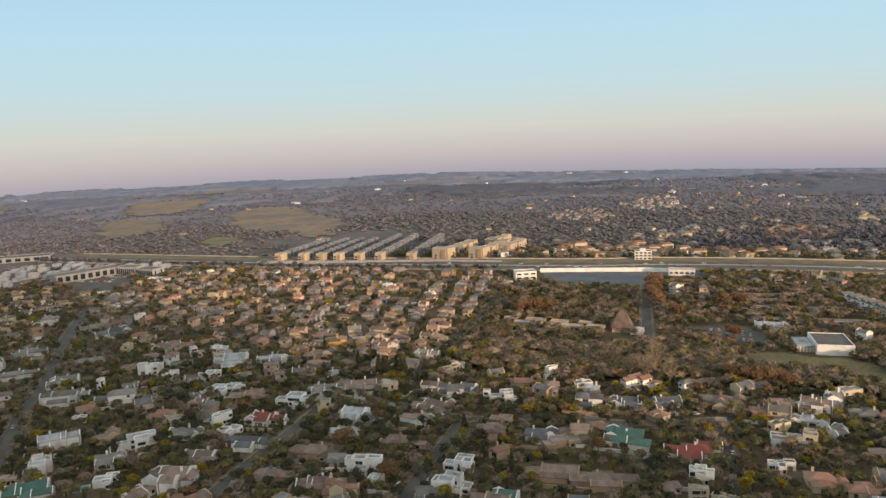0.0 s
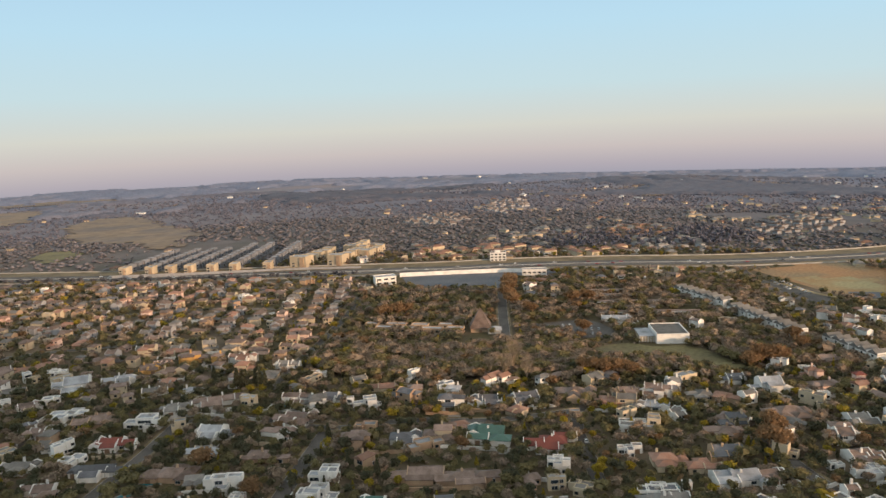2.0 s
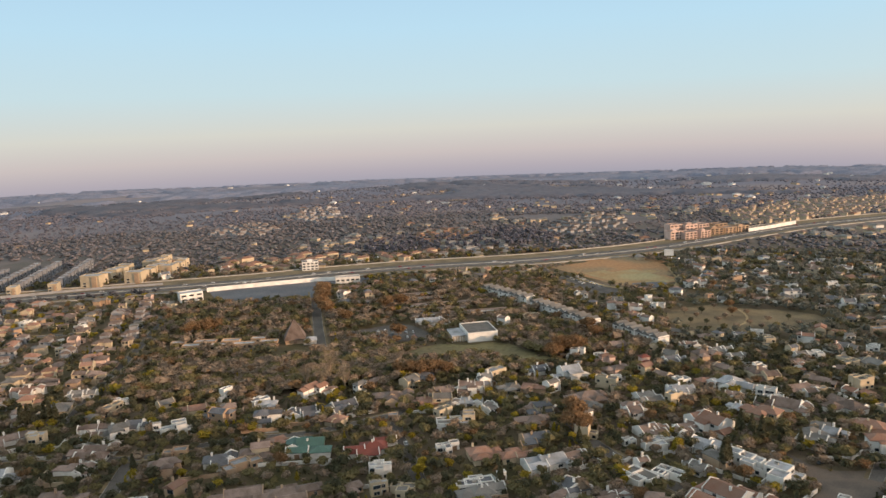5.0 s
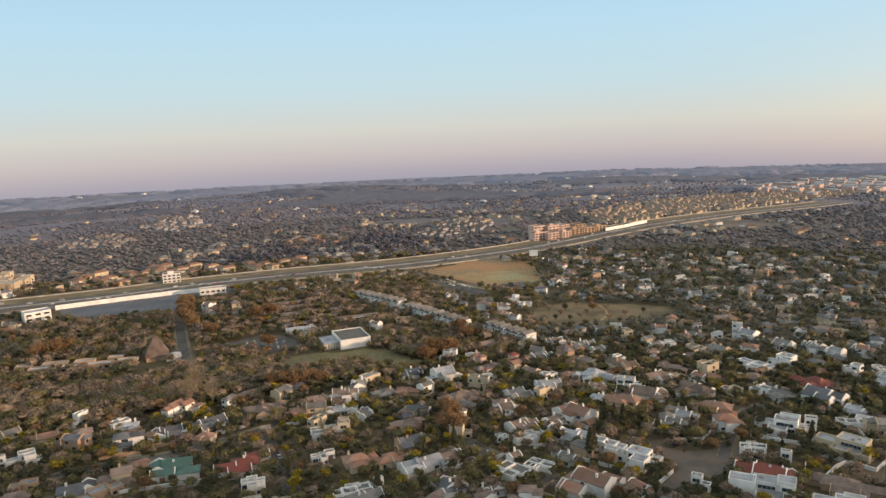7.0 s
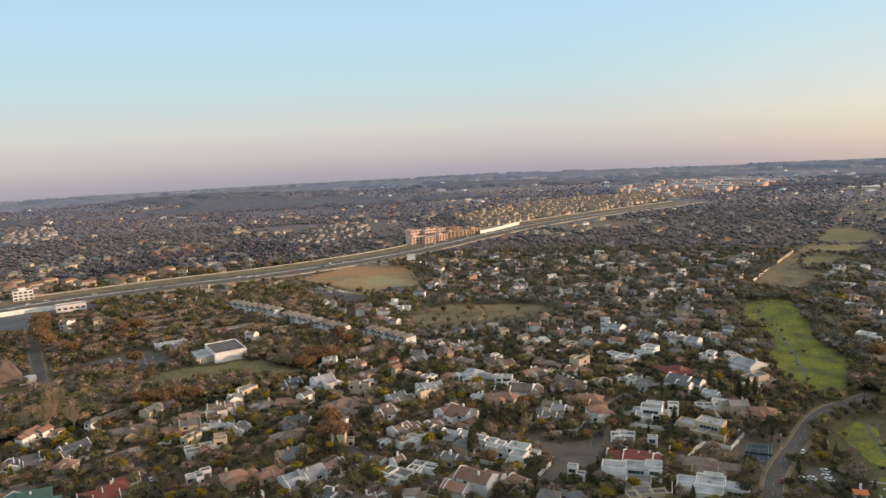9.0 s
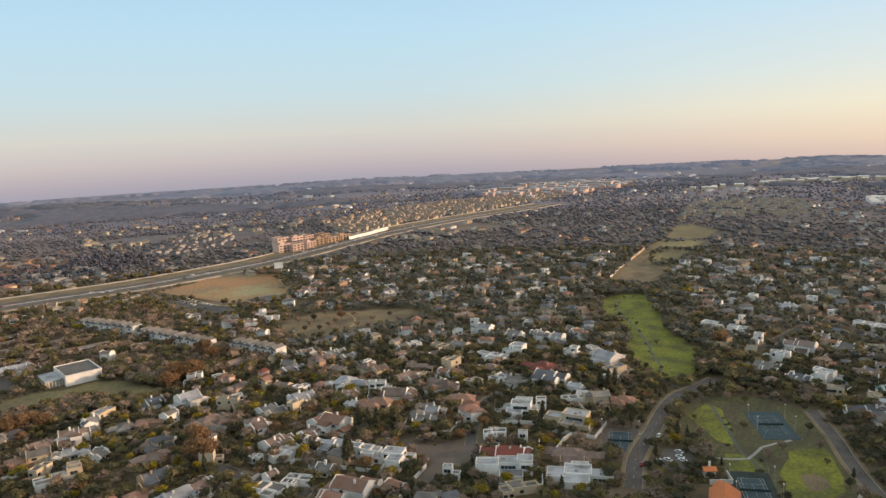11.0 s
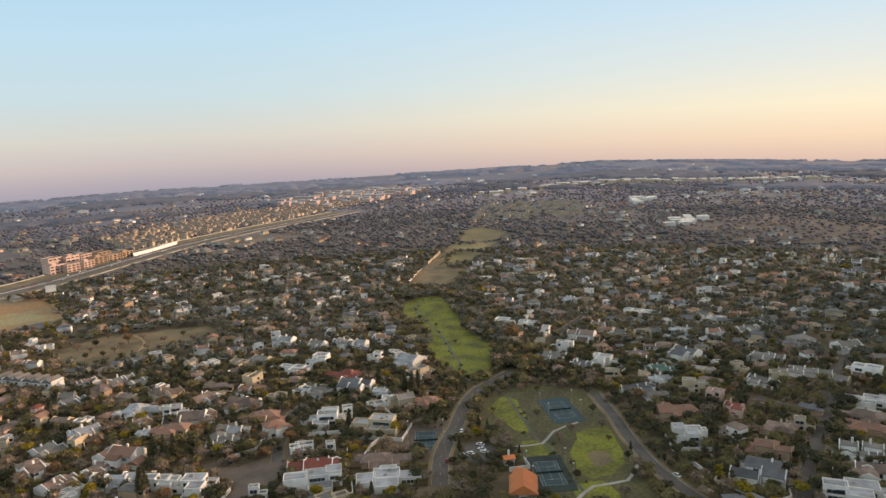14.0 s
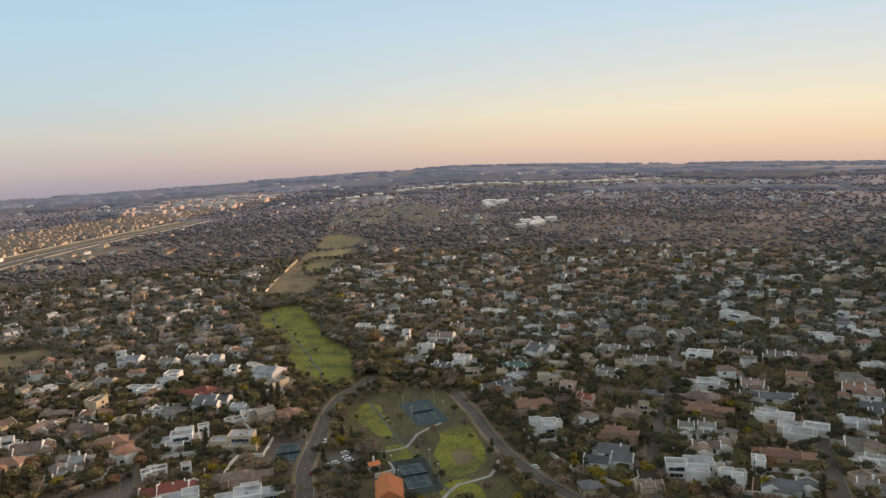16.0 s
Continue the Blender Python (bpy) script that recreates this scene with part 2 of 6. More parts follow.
def ground_z(x, y):
    """Level under the drone, then falling away to a wide valley with low swells; RIM names how far below level its far edge lies, by azimuth."""
    r = math.hypot(x, y)
    if r < 800:
        return 0.0
    k = (r - 800) / 4100
    # long unseen hill added behind the drone, towards the low sun, for its shade
    ahead, aside = 0.616 * x - 0.788 * y, 0.788 * x + 0.616 * y
    shade_crest = np.interp(aside, (-2600, -1700, 170, 340, 480, 550), (0, 325, 325, 178, 142, 0))
    hill = shade_crest * math.exp(-((ahead - 1350) / 230) ** 2) if ahead > 700 else 0.0
    dip = np.interp(math.degrees(math.atan2(-x, y)), [a for a, d in RIM], [d for a, d in RIM])
    z = (151 - 4900 * math.tan(radians(dip))) * k ** 1.3
    swell = noise.noise((x / 900, y / 900, 3.1)) * (14 + 24 * min(1, k) ** 1.5) + noise.noise((x / 380, y / 380, 7.7)) * 5
    fade = 1 - 0.8 * min(1, max(0, (k - 0.55) / 0.4))
    return z + hill + fade * swell * min(1, k * 2.2) * (0.55 + 0.45 * min(1, k * 1.5))


class Shape:
    """Vertices and faces of one part."""

    def __init__(self):
        self.v, self.f = [], []

    def add(self, verts, faces):
        n = len(self.v)
        self.v += verts
        self.f += [tuple(i + n for i in face) for face in faces]
        return self

    def box(self, x0, y0, z0, x1, y1, z1):
        return self.add([(x, y, z) for z in (z0, z1) for y in (y0, y1) for x in (x0, x1)],
                        [(0, 2, 3, 1), (4, 5, 7, 6), (0, 1, 5, 4), (2, 6, 7, 3), (0, 4, 6, 2), (1, 3, 7, 5)])

    def roof(self, x0, y0, x1, y1, z, rise, over=0.6, hip=1.0):
        """A pitched roof with eaves and fascia; hip 0 gives upright gable ends."""
        x0, y0, x1, y1 = x0 - over, y0 - over, x1 + over, y1 + over
        rect = [(x0, y0), (x1, y0), (x1, y1), (x0, y1)]
        if x1 - x0 >= y1 - y0:
            cut, mid = (y1 - y0) / 2 * hip, (y0 + y1) / 2
            ridge = [(x0 + cut, mid, z + rise), (x1 - cut, mid, z + rise)]
            top = [(4, 5, 9, 8), (5, 6, 9), (6, 7, 8, 9), (7, 4, 8)]
        else:
            cut, mid = (x1 - x0) / 2 * hip, (x0 + x1) / 2
            ridge = [(mid, y0 + cut, z + rise), (mid, y1 - cut, z + rise)]
            top = [(4, 5, 8), (5, 6, 9, 8), (6, 7, 9), (7, 4, 8, 9)]
        sides = [(i, (i + 1) % 4, 4 + (i + 1) % 4, 4 + i) for i in range(4)]
        return self.add([(x, y, z - 0.25) for x, y in rect] + [(x, y, z) for x, y in rect] + ridge, [(3, 2, 1, 0)] + sides + top)

    def walled(self, x0, y0, x1, y1, z0, z, high=0.0, thick=0.35, rise=0.0):
        """One closed wall block: plain, with a parapet round a sunk roof, or with gables."""
        rect = [(x0, y0), (x1, y0), (x1, y1), (x0, y1)]
        sides = [(i, (i + 1) % 4, 4 + (i + 1) % 4, 4 + i) for i in range(4)]
        if rise:
            if x1 - x0 >= y1 - y0:
                ridge, caps = [(x0, (y0 + y1) / 2, z + rise), (x1, (y0 + y1) / 2, z + rise)], [(4, 5, 9, 8), (6, 7, 8, 9), (7, 4, 8), (5, 6, 9)]
            else:
                ridge, caps = [((x0 + x1) / 2, y0, z + rise), ((x0 + x1) / 2, y1, z + rise)], [(5, 6, 9, 8), (7, 4, 8, 9), (4, 5, 8), (6, 7, 9)]
            return self.add([(x, y, z0) for x, y in rect] + [(x, y, z) for x, y in rect] + ridge, [(3, 2, 1, 0)] + sides + caps)
        if not high:
            return self.box(x0, y0, z0, x1, y1, z)
        inner = [(x0 + thick, y0 + thick), (x1 - thick, y0 + thick), (x1 - thick, y1 - thick), (x0 + thick, y1 - thick)]
        v = [(x, y, z0) for x, y in rect] + [(x, y, z + high) for x, y in rect] + [(x, y, z + high) for x, y in inner] + [(x, y, z) for x, y in inner]
        more = [(4 + i, 4 + (i + 1) % 4, 8 + (i + 1) % 4, 8 + i) for i in range(4)] + [(8 + i, 8 + (i + 1) % 4, 12 + (i + 1) % 4, 12 + i) for i in range(4)]
        return self.add(v, [(3, 2, 1, 0)] + sides + more + [(12, 13, 14, 15)])

    def gabled_slab(self, at, a, b, z, rise, along_x):
        """A thin upright end wall with a pointed top."""
        out = [(a, -0.3), (b, -0.3), (b, z), ((a + b) / 2, z + rise), (a, z)]
        v = [(at + t, p, q) if along_x else (p, at + t, q) for t in (-0.2, 0.2) for p, q in out]
        return self.add(v, [(4, 3, 2, 1, 0), (5, 6, 7, 8, 9)] + [(i, (i + 1) % 5, 5 + (i + 1) % 5, 5 + i) for i in range(5)])

    def tube(self, x, y, z0, z1, r0, r1, sides=8):
        ring = [(math.cos(i * math.tau / sides), math.sin(i * math.tau / sides)) for i in range(sides)]
        v = [(x + c * r0, y + s * r0, z0) for c, s in ring] + [(x + c * r1, y + s * r1, z1) for c, s in ring]
        return self.add(v, [(i, (i + 1) % sides, sides + (i + 1) % sides, sides + i) for i in range(sides)] + [tuple(range(sides, 2 * sides))])

    def mesh(self, name, mat):
        me = bpy.data.meshes.new(name)
        me.from_pydata(self.v, [], self.f)
        me.materials.append(mat)
        return me


def part(name, shape, mat, parent, label="", at=None):
    me = shape if isinstance(shape, bpy.types.Mesh) else shape.mesh(name, mat)
    ob = new(name, me)
    ob.parent = parent
    if at is not None:
        ob.matrix_basis = at
    return tagged(ob, label)


def thing(name, x, y, turn, label, category, group="", z=None):
    ob = new(name)
    ob.empty_display_size = 1
    ob.matrix_basis = pose(x, y, ground_z(x, y) if z is None else z, 0, 0, turn)
    return tagged(ob, label, category, group)


# which parts of the plan are taken, in cells of 4 m
CELL, LOW, SIZE = 4.0, -1400.0, 950
taken = np.zeros((SIZE, SIZE), bool)          # nothing may be built here
ROAD_CELLS = np.zeros((SIZE, SIZE), bool)     # roads alone
sparse = np.zeros((SIZE, SIZE), bool)         # thinly planted
wooded = np.zeros((SIZE, SIZE), bool)         # trees, no houses
GX, GY = np.meshgrid(LOW + CELL * (np.arange(SIZE) + 0.5), LOW + CELL * (np.arange(SIZE) + 0.5), indexing="ij")


def is_in(mask, x, y):
    i, j = int((x - LOW) / CELL), int((y - LOW) / CELL)
    return 0 <= i < SIZE and 0 <= j < SIZE and bool(mask[i, j])


def mark_disc(mask, x, y, r):
    i, j, k = int((x - LOW) / CELL), int((y - LOW) / CELL), int(r / CELL) + 1
    a, b = slice(max(0, i - k), i + k + 1), slice(max(0, j - k), j + k + 1)
    mask[a, b] |= (GX[a, b] - x) ** 2 + (GY[a, b] - y) ** 2 < r * r


def inside(points, x, y):
    """Which of the places lie in the polygon."""
    hit = np.zeros(np.shape(x), bool)
    for (ax, ay), (bx, by) in zip(points, points[1:] + points[:1]):
        with np.errstate(divide="ignore", invalid="ignore"):
            hit ^= ((ay > y) != (by > y)) & (x < (bx - ax) * (y - ay) / (by - ay) + ax)
    return hit


def mark_area(mask, points):
    mask |= inside(points, GX, GY)


def curve(points, step=8.0):
    """Places along a smooth line through the points, with the way at each."""
    p = [Vector(q).to_2d() for q in points]
    p = [2 * p[0] - p[1]] + p + [2 * p[-1] - p[-2]]
    out = []
    for a, b, c, d in zip(p, p[1:], p[2:], p[3:]):
        for i in range(max(2, int((c - b).length / step))):
            t = i / max(2, int((c - b).length / step))
            out.append(0.5 * (2 * b + (c - a) * t + (2 * a - 5 * b + 4 * c - d) * t * t + (3 * b - a - 3 * c + d) * t ** 3))
    out.append(p[-2])
    ways = [(out[min(i + 1, len(out) - 1)] - out[max(i - 1, 0)]).normalized() for i in range(len(out))]
    return list(zip(out, ways))


def ribbon(line, left, right, lift, thick=0.0):
    """A strip along a line between two offsets; with thickness it has sides."""
    s = Shape()
    for q, w in line:
        n = Vector((-w.y, w.x))
        for off in (left, right):
            e = q + n * off
            s.v.append((e.x, e.y, ground_z(e.x, e.y) + lift))
        if thick:
            for off in (left, right):
                e = q + n * off
                s.v.append((e.x, e.y, ground_z(e.x, e.y) + lift - thick))
    k = 4 if thick else 2
    for i in range(len(line) - 1):
        a, b = i * k, (i + 1) * k
        s.f.append((a, a + 1, b + 1, b))
        if thick:
            s.f += [(a + 2, a, b, b + 2), (a + 1, a + 3, b + 3, b + 1)]
    return s


ROADS = []


def road(name, points, width, label, dashes=False, kerb=True, clear=1.2):
    line = curve(points)
    ROADS.append(name)
    lift = (0.08 if math.hypot(*points[0]) < 750 else 0.25) + 0.007 * len(ROADS)
    base = tagged(new(name, ribbon(line, width / 2, -width / 2, lift).mesh(name, ASPHALT)), label, "road", kind="structure")
    for q, w in line:
        mark_disc(taken, q.x, q.y, width / 2 + clear)
        mark_disc(ROAD_CELLS, q.x, q.y, width / 2 + 1)
    if kerb:
        for side in (1, -1):
            a, b = side * width / 2, side * (width / 2 + 1.8)
            part("pavement", ribbon(line, max(a, b), min(a, b), lift + 0.12, 0.3), VERGE, base, "dry grass verge behind a kerb")
            c = side * (width / 2 - 0.15)
            part("kerb", ribbon(line, max(a, c), min(a, c), lift + 0.14, 0.3), CONCRETE, base, "pale concrete kerb")
    if dashes:
        s = Shape()
        fine = curve(points, 3.0)
        for i in range(0, len(fine) - 2, 3):
            strip = ribbon(fine[i:i + 2], 0.1, -0.1, lift + 0.02)
            s.add(strip.v, strip.f)
        part("lane_marking", s, PAINT, base, "broken white centre line")
    return base


SHEETS = []


def sheet(name, points, mat, label, lift=0.05, category="ground", kind="structure", mask=True, fray=0.0):
    """A level patch of ground with a rounded outline."""
    line = [q for q, w in curve(points + points[:1], 6.0)][:-1]
    if fray:
        line = [q + Vector((noise.noise((q.x * k, q.y * k, 1.5)), noise.noise((q.x * k, q.y * k, 8.5)))) * fray for q in line for k in (2.2 / fray,)]
    outline = [tuple(q) for q in line]
    SHEETS.append(name)
    lift += 0.005 * len(SHEETS)
    s = Shape()
    if max(math.hypot(*q) for q in outline) < 790:
        s.v, s.f = [(x, y, lift) for x, y in outline], [tuple(range(len(outline)))]
    else:                                     # farther off the ground is uneven: small cells that follow it
        step = 14.0
        x0, x1, y0, y1 = min(q[0] for q in outline), max(q[0] for q in outline), min(q[1] for q in outline), max(q[1] for q in outline)
        xs, ys = np.meshgrid(np.arange(x0, x1, step), np.arange(y0, y1, step))
        for x, y in zip(xs[inside(outline, xs, ys)], ys[inside(outline, xs, ys)]):
            c = [(x + dx, y + dy) for dx, dy in ((0, 0), (step, 0), (step, step), (0, step))]
            s.add([(p, q, ground_z(p, q) + lift) for p, q in c], [(0, 1, 2, 3)])
    if mask:
        mark_area(taken, [tuple(q) for q in line])
    return tagged(new(name, s.mesh(name, mat)), label, category, kind=kind)


# ---- ground ----
def build_ground():
    s = Shape()
    radii = [0] + [60 * i for i in range(1, 14)] + [780 + 4170 * (i / 60) ** 1.15 for i in range(1, 61)]
    around = 240
    s.v.append((0, 0, 0))
    for r in radii[1:]:
        for i in range(around):
            a = i * math.tau / around
            x, y = r * math.cos(a), r * math.sin(a)
            s.v.append((x, y, ground_z(x, y)))
    s.f = [(0, 1 + i, 1 + (i + 1) % around) for i in range(around)]
    for k in range(len(radii) - 2):
        a, b = 1 + k * around, 1 + (k + 1) * around
        s.f += [(a + i, b + i, b + (i + 1) % around, a + (i + 1) % around) for i in range(around)]
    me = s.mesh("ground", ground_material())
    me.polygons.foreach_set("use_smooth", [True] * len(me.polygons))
    return tagged(new("ground", me), "brown winter suburb ground falling away to a valley tinted with haze", "ground", kind="structure")


build_ground()

# ---- roads ----
HIGHWAY = [(-567, 1070), (-364, 982), (-216, 922), (-130, 891), (-30, 861), (68, 836), (109, 825), (168, 811), (234, 804), (287, 792), (359, 771), (462, 734), (561, 716), (667, 712), (803, 731), (967, 749), (1167, 743), (1314, 725), (1482, 704)]
road("highway", HIGHWAY, 34, "wide grey motorway with dry grass verges", kerb=False, clear=30)
lane = curve(HIGHWAY)
for off in (-8.0, 8.0):
    tagged(new("lane_marking", ribbon(lane, off + 0.2, off - 0.2, 0.4).mesh("lane_marking", PAINT)), "white lane line on the motorway", "road marking", kind="structure")
for side in (44.0, -32.0):
    tagged(new("roadside_wall", ribbon(lane, side + 0.3, side - 0.3, 1.6, 1.5).mesh("roadside_wall", CONCRETE)), "low pale concrete wall along the motorway", "wall", kind="structure")
tagged(new("median", ribbon(lane, 1.2, -1.2, 0.7, 0.6).mesh("median", CONCRETE)), "raised concrete strip between the carriageways", "barrier", kind="structure")
tagged(new("verge", ribbon(lane, 43.6, 17.3, 0.3).mesh("verge", VERGE)), "band of dry brown grass beside the motorway", "verge", kind="structure")
tagged(new("verge", ribbon(lane, -17.3, -31.6, 0.3).mesh("verge", VERGE)), "band of brown grass beside the motorway", "verge", kind="structure")
# bright noise barrier at the motorway's far bend
tagged(new("noise_barrier", ribbon(curve([(857, 751), (908, 757), (981, 771)]), 0.5, -0.5, 5.2, 5.0).mesh("noise_barrier", WALLS["white"])), "long pale concrete wall beside the motorway", "wall", kind="structure")

road("park_road", [(294, 102), (324, 111), (357, 114), (395, 118), (419, 116), (434, 110), (453, 105)], 8, "curved asphalt road past the park", dashes=True, clear=3)
road("street", [(298, -49), (336, -55), (384, -67), (435, -79), (489, -92), (534, -112), (552, -139), (578, -169)], 8, "narrow suburban asphalt street between garden walls", clear=0.3)
road("street", [(426, -78), (424, -58), (435, -43)], 7, "short side street beside white villas", clear=2)
road("street", [(302, -127), (349, -138), (424, -159), (469, -172), (518, -183)], 8, "straight suburban street lined with villas", clear=0.3)
road("street", [(296, -19), (318, -1), (339, 12), (366, 24), (391, 33), (425, 48)], 6.5, "suburban asphalt street beside the park", clear=3)
road("street", [(123, 286), (130, 315), (137, 348), (149, 373)], 7, "straight suburban street with tree shade", clear=0.3)
road("street", [(221, 218), (217, 244), (217, 277), (222, 317), (224, 334)], 7, "straight suburban street lined with trees", clear=0.3)
road("street", [(-22, 299), (-11, 331), (0, 363), (8, 387)], 8, "suburban street running between villas", clear=0.3)
road("street", [(-110, 309), (-99, 346), (-87, 378), (-75, 419)], 7, "suburban street climbing between garden walls", clear=2)
road("street", [(-75, 419), (-49, 421), (-22, 407), (8, 387), (33, 386), (63, 382), (98, 371), (149, 371)], 6, "cross street behind garden walls", clear=1.5)
road("street", [(-225, 335), (-237, 367), (-255, 419), (-271, 475), (-294, 537), (-319, 605), (-347, 699)], 10, "long straight street at the edge of the suburb", clear=0.3)
road("street", [(297, 188), (324, 201), (356, 212), (379, 208)], 6, "residential close with paved turning place")
road("street", [(147, 517), (166, 590), (188, 670), (200, 718)], 8, "straight street past the chapel", clear=5)
road("street", [(462, 722), (454, 687), (438, 638), (437, 586)], 9, "slip road round the building site")
road("street", [(-23, 458), (-8, 510), (14, 567), (37, 637), (54, 703)], 6, "street along the edge of the estate")
road("lane", [(701, 273), (787, 285), (922, 306), (1069, 328), (1172, 344)], 4, "pale footpath in a grass valley", kerb=False)
road("street", [(532, 92), (585, 79), (635, 67)], 6, "suburban asphalt street under bare trees")
road("street", [(-278, 552), (-226, 594), (-148, 599), (-72, 596)], 6, "estate street between terracotta-roofed houses")
road("street", [(-303, 660), (-209, 700), (-105, 705), (-20, 679)], 6, "estate street between terracotta-roofed houses")
road("street", [(-274, 777), (-174, 785), (-58, 787), (31, 747)], 6, "estate street between terracotta-roofed houses")
sheet("turning_circle", [(288, 226), (288, 207), (303, 196), (316, 191), (297, 180), (276, 180), (251, 179), (247, 188), (273, 196), (274, 212)], PAVING, "brick-paved turning place of a close", 0.1)

# ---- open ground ----
sheet("park_ground", [(422, 101), (432, 76), (417, 49), (380, 33), (347, 22), (317, 13), (294, 5), (292, 60), (326, 70), (351, 89), (370, 104), (398, 107)], PARKGRASS, "dull olive winter grass of a small park", 0.0, category="park", fray=3)
sheet("park_meadow", [(618, 244), (645, 236), (650, 217), (597, 186), (548, 165), (521, 141), (488, 125), (455, 115), (434, 119), (439, 136), (461, 158), (491, 176), (524, 185), (556, 209), (584, 229)], LAWN, "bright green meadow along a stream", category="meadow", fray=4)
sheet("park_lawn", [(392, 104), (409, 100), (402, 89), (382, 81), (360, 74), (361, 82), (375, 94), (382, 101)], LAWN, "green park lawn beside the road", category="lawn", fray=3)
sheet("park_lawn", [(365, 51), (376, 36), (361, 28), (341, 24), (323, 27), (316, 38), (324, 45), (345, 49)], LAWN, "green lawn with a bare clay patch", category="lawn", fray=3)
sheet("park_lawn", [(348, 75), (351, 65), (337, 55), (333, 68), (326, 70)], LAWN, "green lawn beside a clubhouse", category="lawn", fray=1.2)
sheet("park_lawn", [(309, 44), (315, 32), (304, 23), (293, 24), (293, 39)], LAWN, "green lawn beside a footpath", category="lawn", fray=1.5)
sheet("clay_patch", [(342, 42), (346, 35), (337, 29), (328, 36)], VERGE, "bare clay patch in the lawn", 0.09)
sheet("hall_lawn", [(199, 475), (222, 482), (242, 468), (268, 457), (275, 431), (270, 405), (249, 417), (234, 436), (205, 446), (194, 457)], VALLEY, "dull winter lawn in front of a hall", category="lawn", fray=3)
sheet("field", [(258, 425), (277, 413), (270, 395), (252, 402)], VALLEY, "worn dry grass lot", category="field", fray=3)
sheet("building_site", [(448, 663), (482, 675), (535, 682), (568, 672), (575, 623), (528, 550), (501, 527), (475, 535), (455, 564), (452, 605)], SAND, "graded orange earth of a building site", category="building site", fray=4)
sheet("field", [(428, 456), (467, 455), (495, 423), (515, 390), (506, 366), (468, 362), (442, 375), (419, 394), (403, 425)], VERGE, "rough dry grass clearing with footpaths", category="field", fray=5)
tagged(new("footpath", ribbon(curve([(486, 443), (473, 415), (452, 397), (431, 393)]), 1.0, -1.0, 0.14).mesh("footpath", DRYGRASS)), "pale worn footpath round a clearing", "footpath", kind="structure")
sheet("spoil_field", [(468, 622), (502, 613), (528, 594), (518, 544), (500, 531), (475, 547), (458, 568)], SPOIL, "pale yellow grass on the building site", 0.1, fray=5)
tagged(new("site_track", ribbon(curve([(576, 615), (529, 549), (497, 523), (468, 535), (451, 560), (449, 610)]), 3, -3, 0.3).mesh("site_track", DRYGRASS)), "pale dirt track round a building site", "track", kind="structure")
sheet("gravel_yard", [(479, 560), (507, 546), (496, 531), (468, 539)], GRAVEL, "blue-grey gravel yard beside the site", 0.14)
sheet("truck_yard", [(441, 643), (449, 610), (455, 564), (439, 529), (421, 548), (423, 603)], ASPHALT, "yard of parked trucks below the site", 0.1)
sheet("valley_grass", [(799, 261), (854, 232), (897, 235), (889, 274)], VALLEY, "dry olive grass in a shallow valley", 0.3, category="field", fray=6)
sheet("valley_grass", [(919, 282), (915, 236), (985, 243), (965, 293)], VALLEY, "mown dry grass field in a valley", 0.3, category="field", fray=6)
sheet("valley_grass", [(993, 300), (1019, 248), (1120, 262), (1155, 330)], VALLEY, "wide dry grass field at the valley's head", 0.3, category="field", fray=8)
sheet("valley_bank", [(686, 267), (700, 219), (788, 233), (799, 261), (925, 285), (1003, 308), (898, 297), (794, 284)], VERGE, "brown rough grass strip beside a wall", 0.2, category="field", fray=5)
sheet("hill_field", [(-500, 1697), (-482, 1821), (-446, 1884), (-394, 1878), (-298, 1676), (-202, 1442), (-158, 1337), (-191, 1319), (-200, 1242), (-210, 1162), (-278, 1271), (-346, 1327), (-404, 1398)], GOLD, "golden dry grass hillside", 1.2, category="field", fray=30)
sheet("hill_field", [(-395, 1159), (-400, 1238), (-366, 1242), (-329, 1193), (-338, 1143), (-348, 1096)], VALLEY, "olive grass slope below the woods", 1.2, category="field", fray=15)
sheet("hill_field", [(-952, 2223), (-938, 2431), (-795, 2450), (-678, 2120), (-663, 1839), (-776, 1805)], GOLD, "brown dry grass hillside", 1.5, category="field", fray=50)
sheet("hill_field", [(-776, 1637), (-718, 1657), (-627, 1613), (-570, 1495), (-548, 1377), (-577, 1331), (-626, 1312)], GOLD, "brown dry grass slope above the offices", 1.5, category="field", fray=30)
sheet("hill_field", [(-1500, 2300), (-1100, 2700), (-700, 3000), (-900, 3300), (-1500, 2900)], GOLD, "far dry grass hillside", 2.0, category="field", mask=False, fray=60)
sheet("hill_field", [(860, 1887), (1085, 2135), (1318, 2198), (1562, 2205), (1506, 1953), (1327, 1796), (1101, 1836), (905, 1749)], GOLD, "far dry grass slope", 2.0, category="field", mask=False, fray=60)
sheet("car_park", [(180, 553), (227, 547), (230, 502), (201, 507)], ASPHALT, "asphalt car park between trees", category="car park")
sheet("car_park", [(343, 92), (331, 84), (318, 92), (324, 100), (340, 102)], ASPHALT, "small asphalt car park beside the club", category="car park")
sheet("depot_yard", [(93, 772), (105, 788), (132, 783), (217, 771), (264, 752), (254, 724), (211, 728), (187, 671), (164, 706), (133, 709), (99, 730)], GRAVEL, "large dark asphalt yard behind a white wall", category="yard")
mark_area(wooded, [(2, 496), (29, 579), (51, 657), (73, 725), (191, 681), (228, 564), (190, 462), (270, 397), (268, 376), (216, 410), (172, 417), (142, 426), (80, 446), (27, 463)])
mark_area(sparse, [(463, 487), (532, 508), (592, 480), (583, 420), (513, 409), (463, 437)])
mark_area(wooded, [(427, 120), (694, 285), (725, 198), (537, 124), (468, 73)])
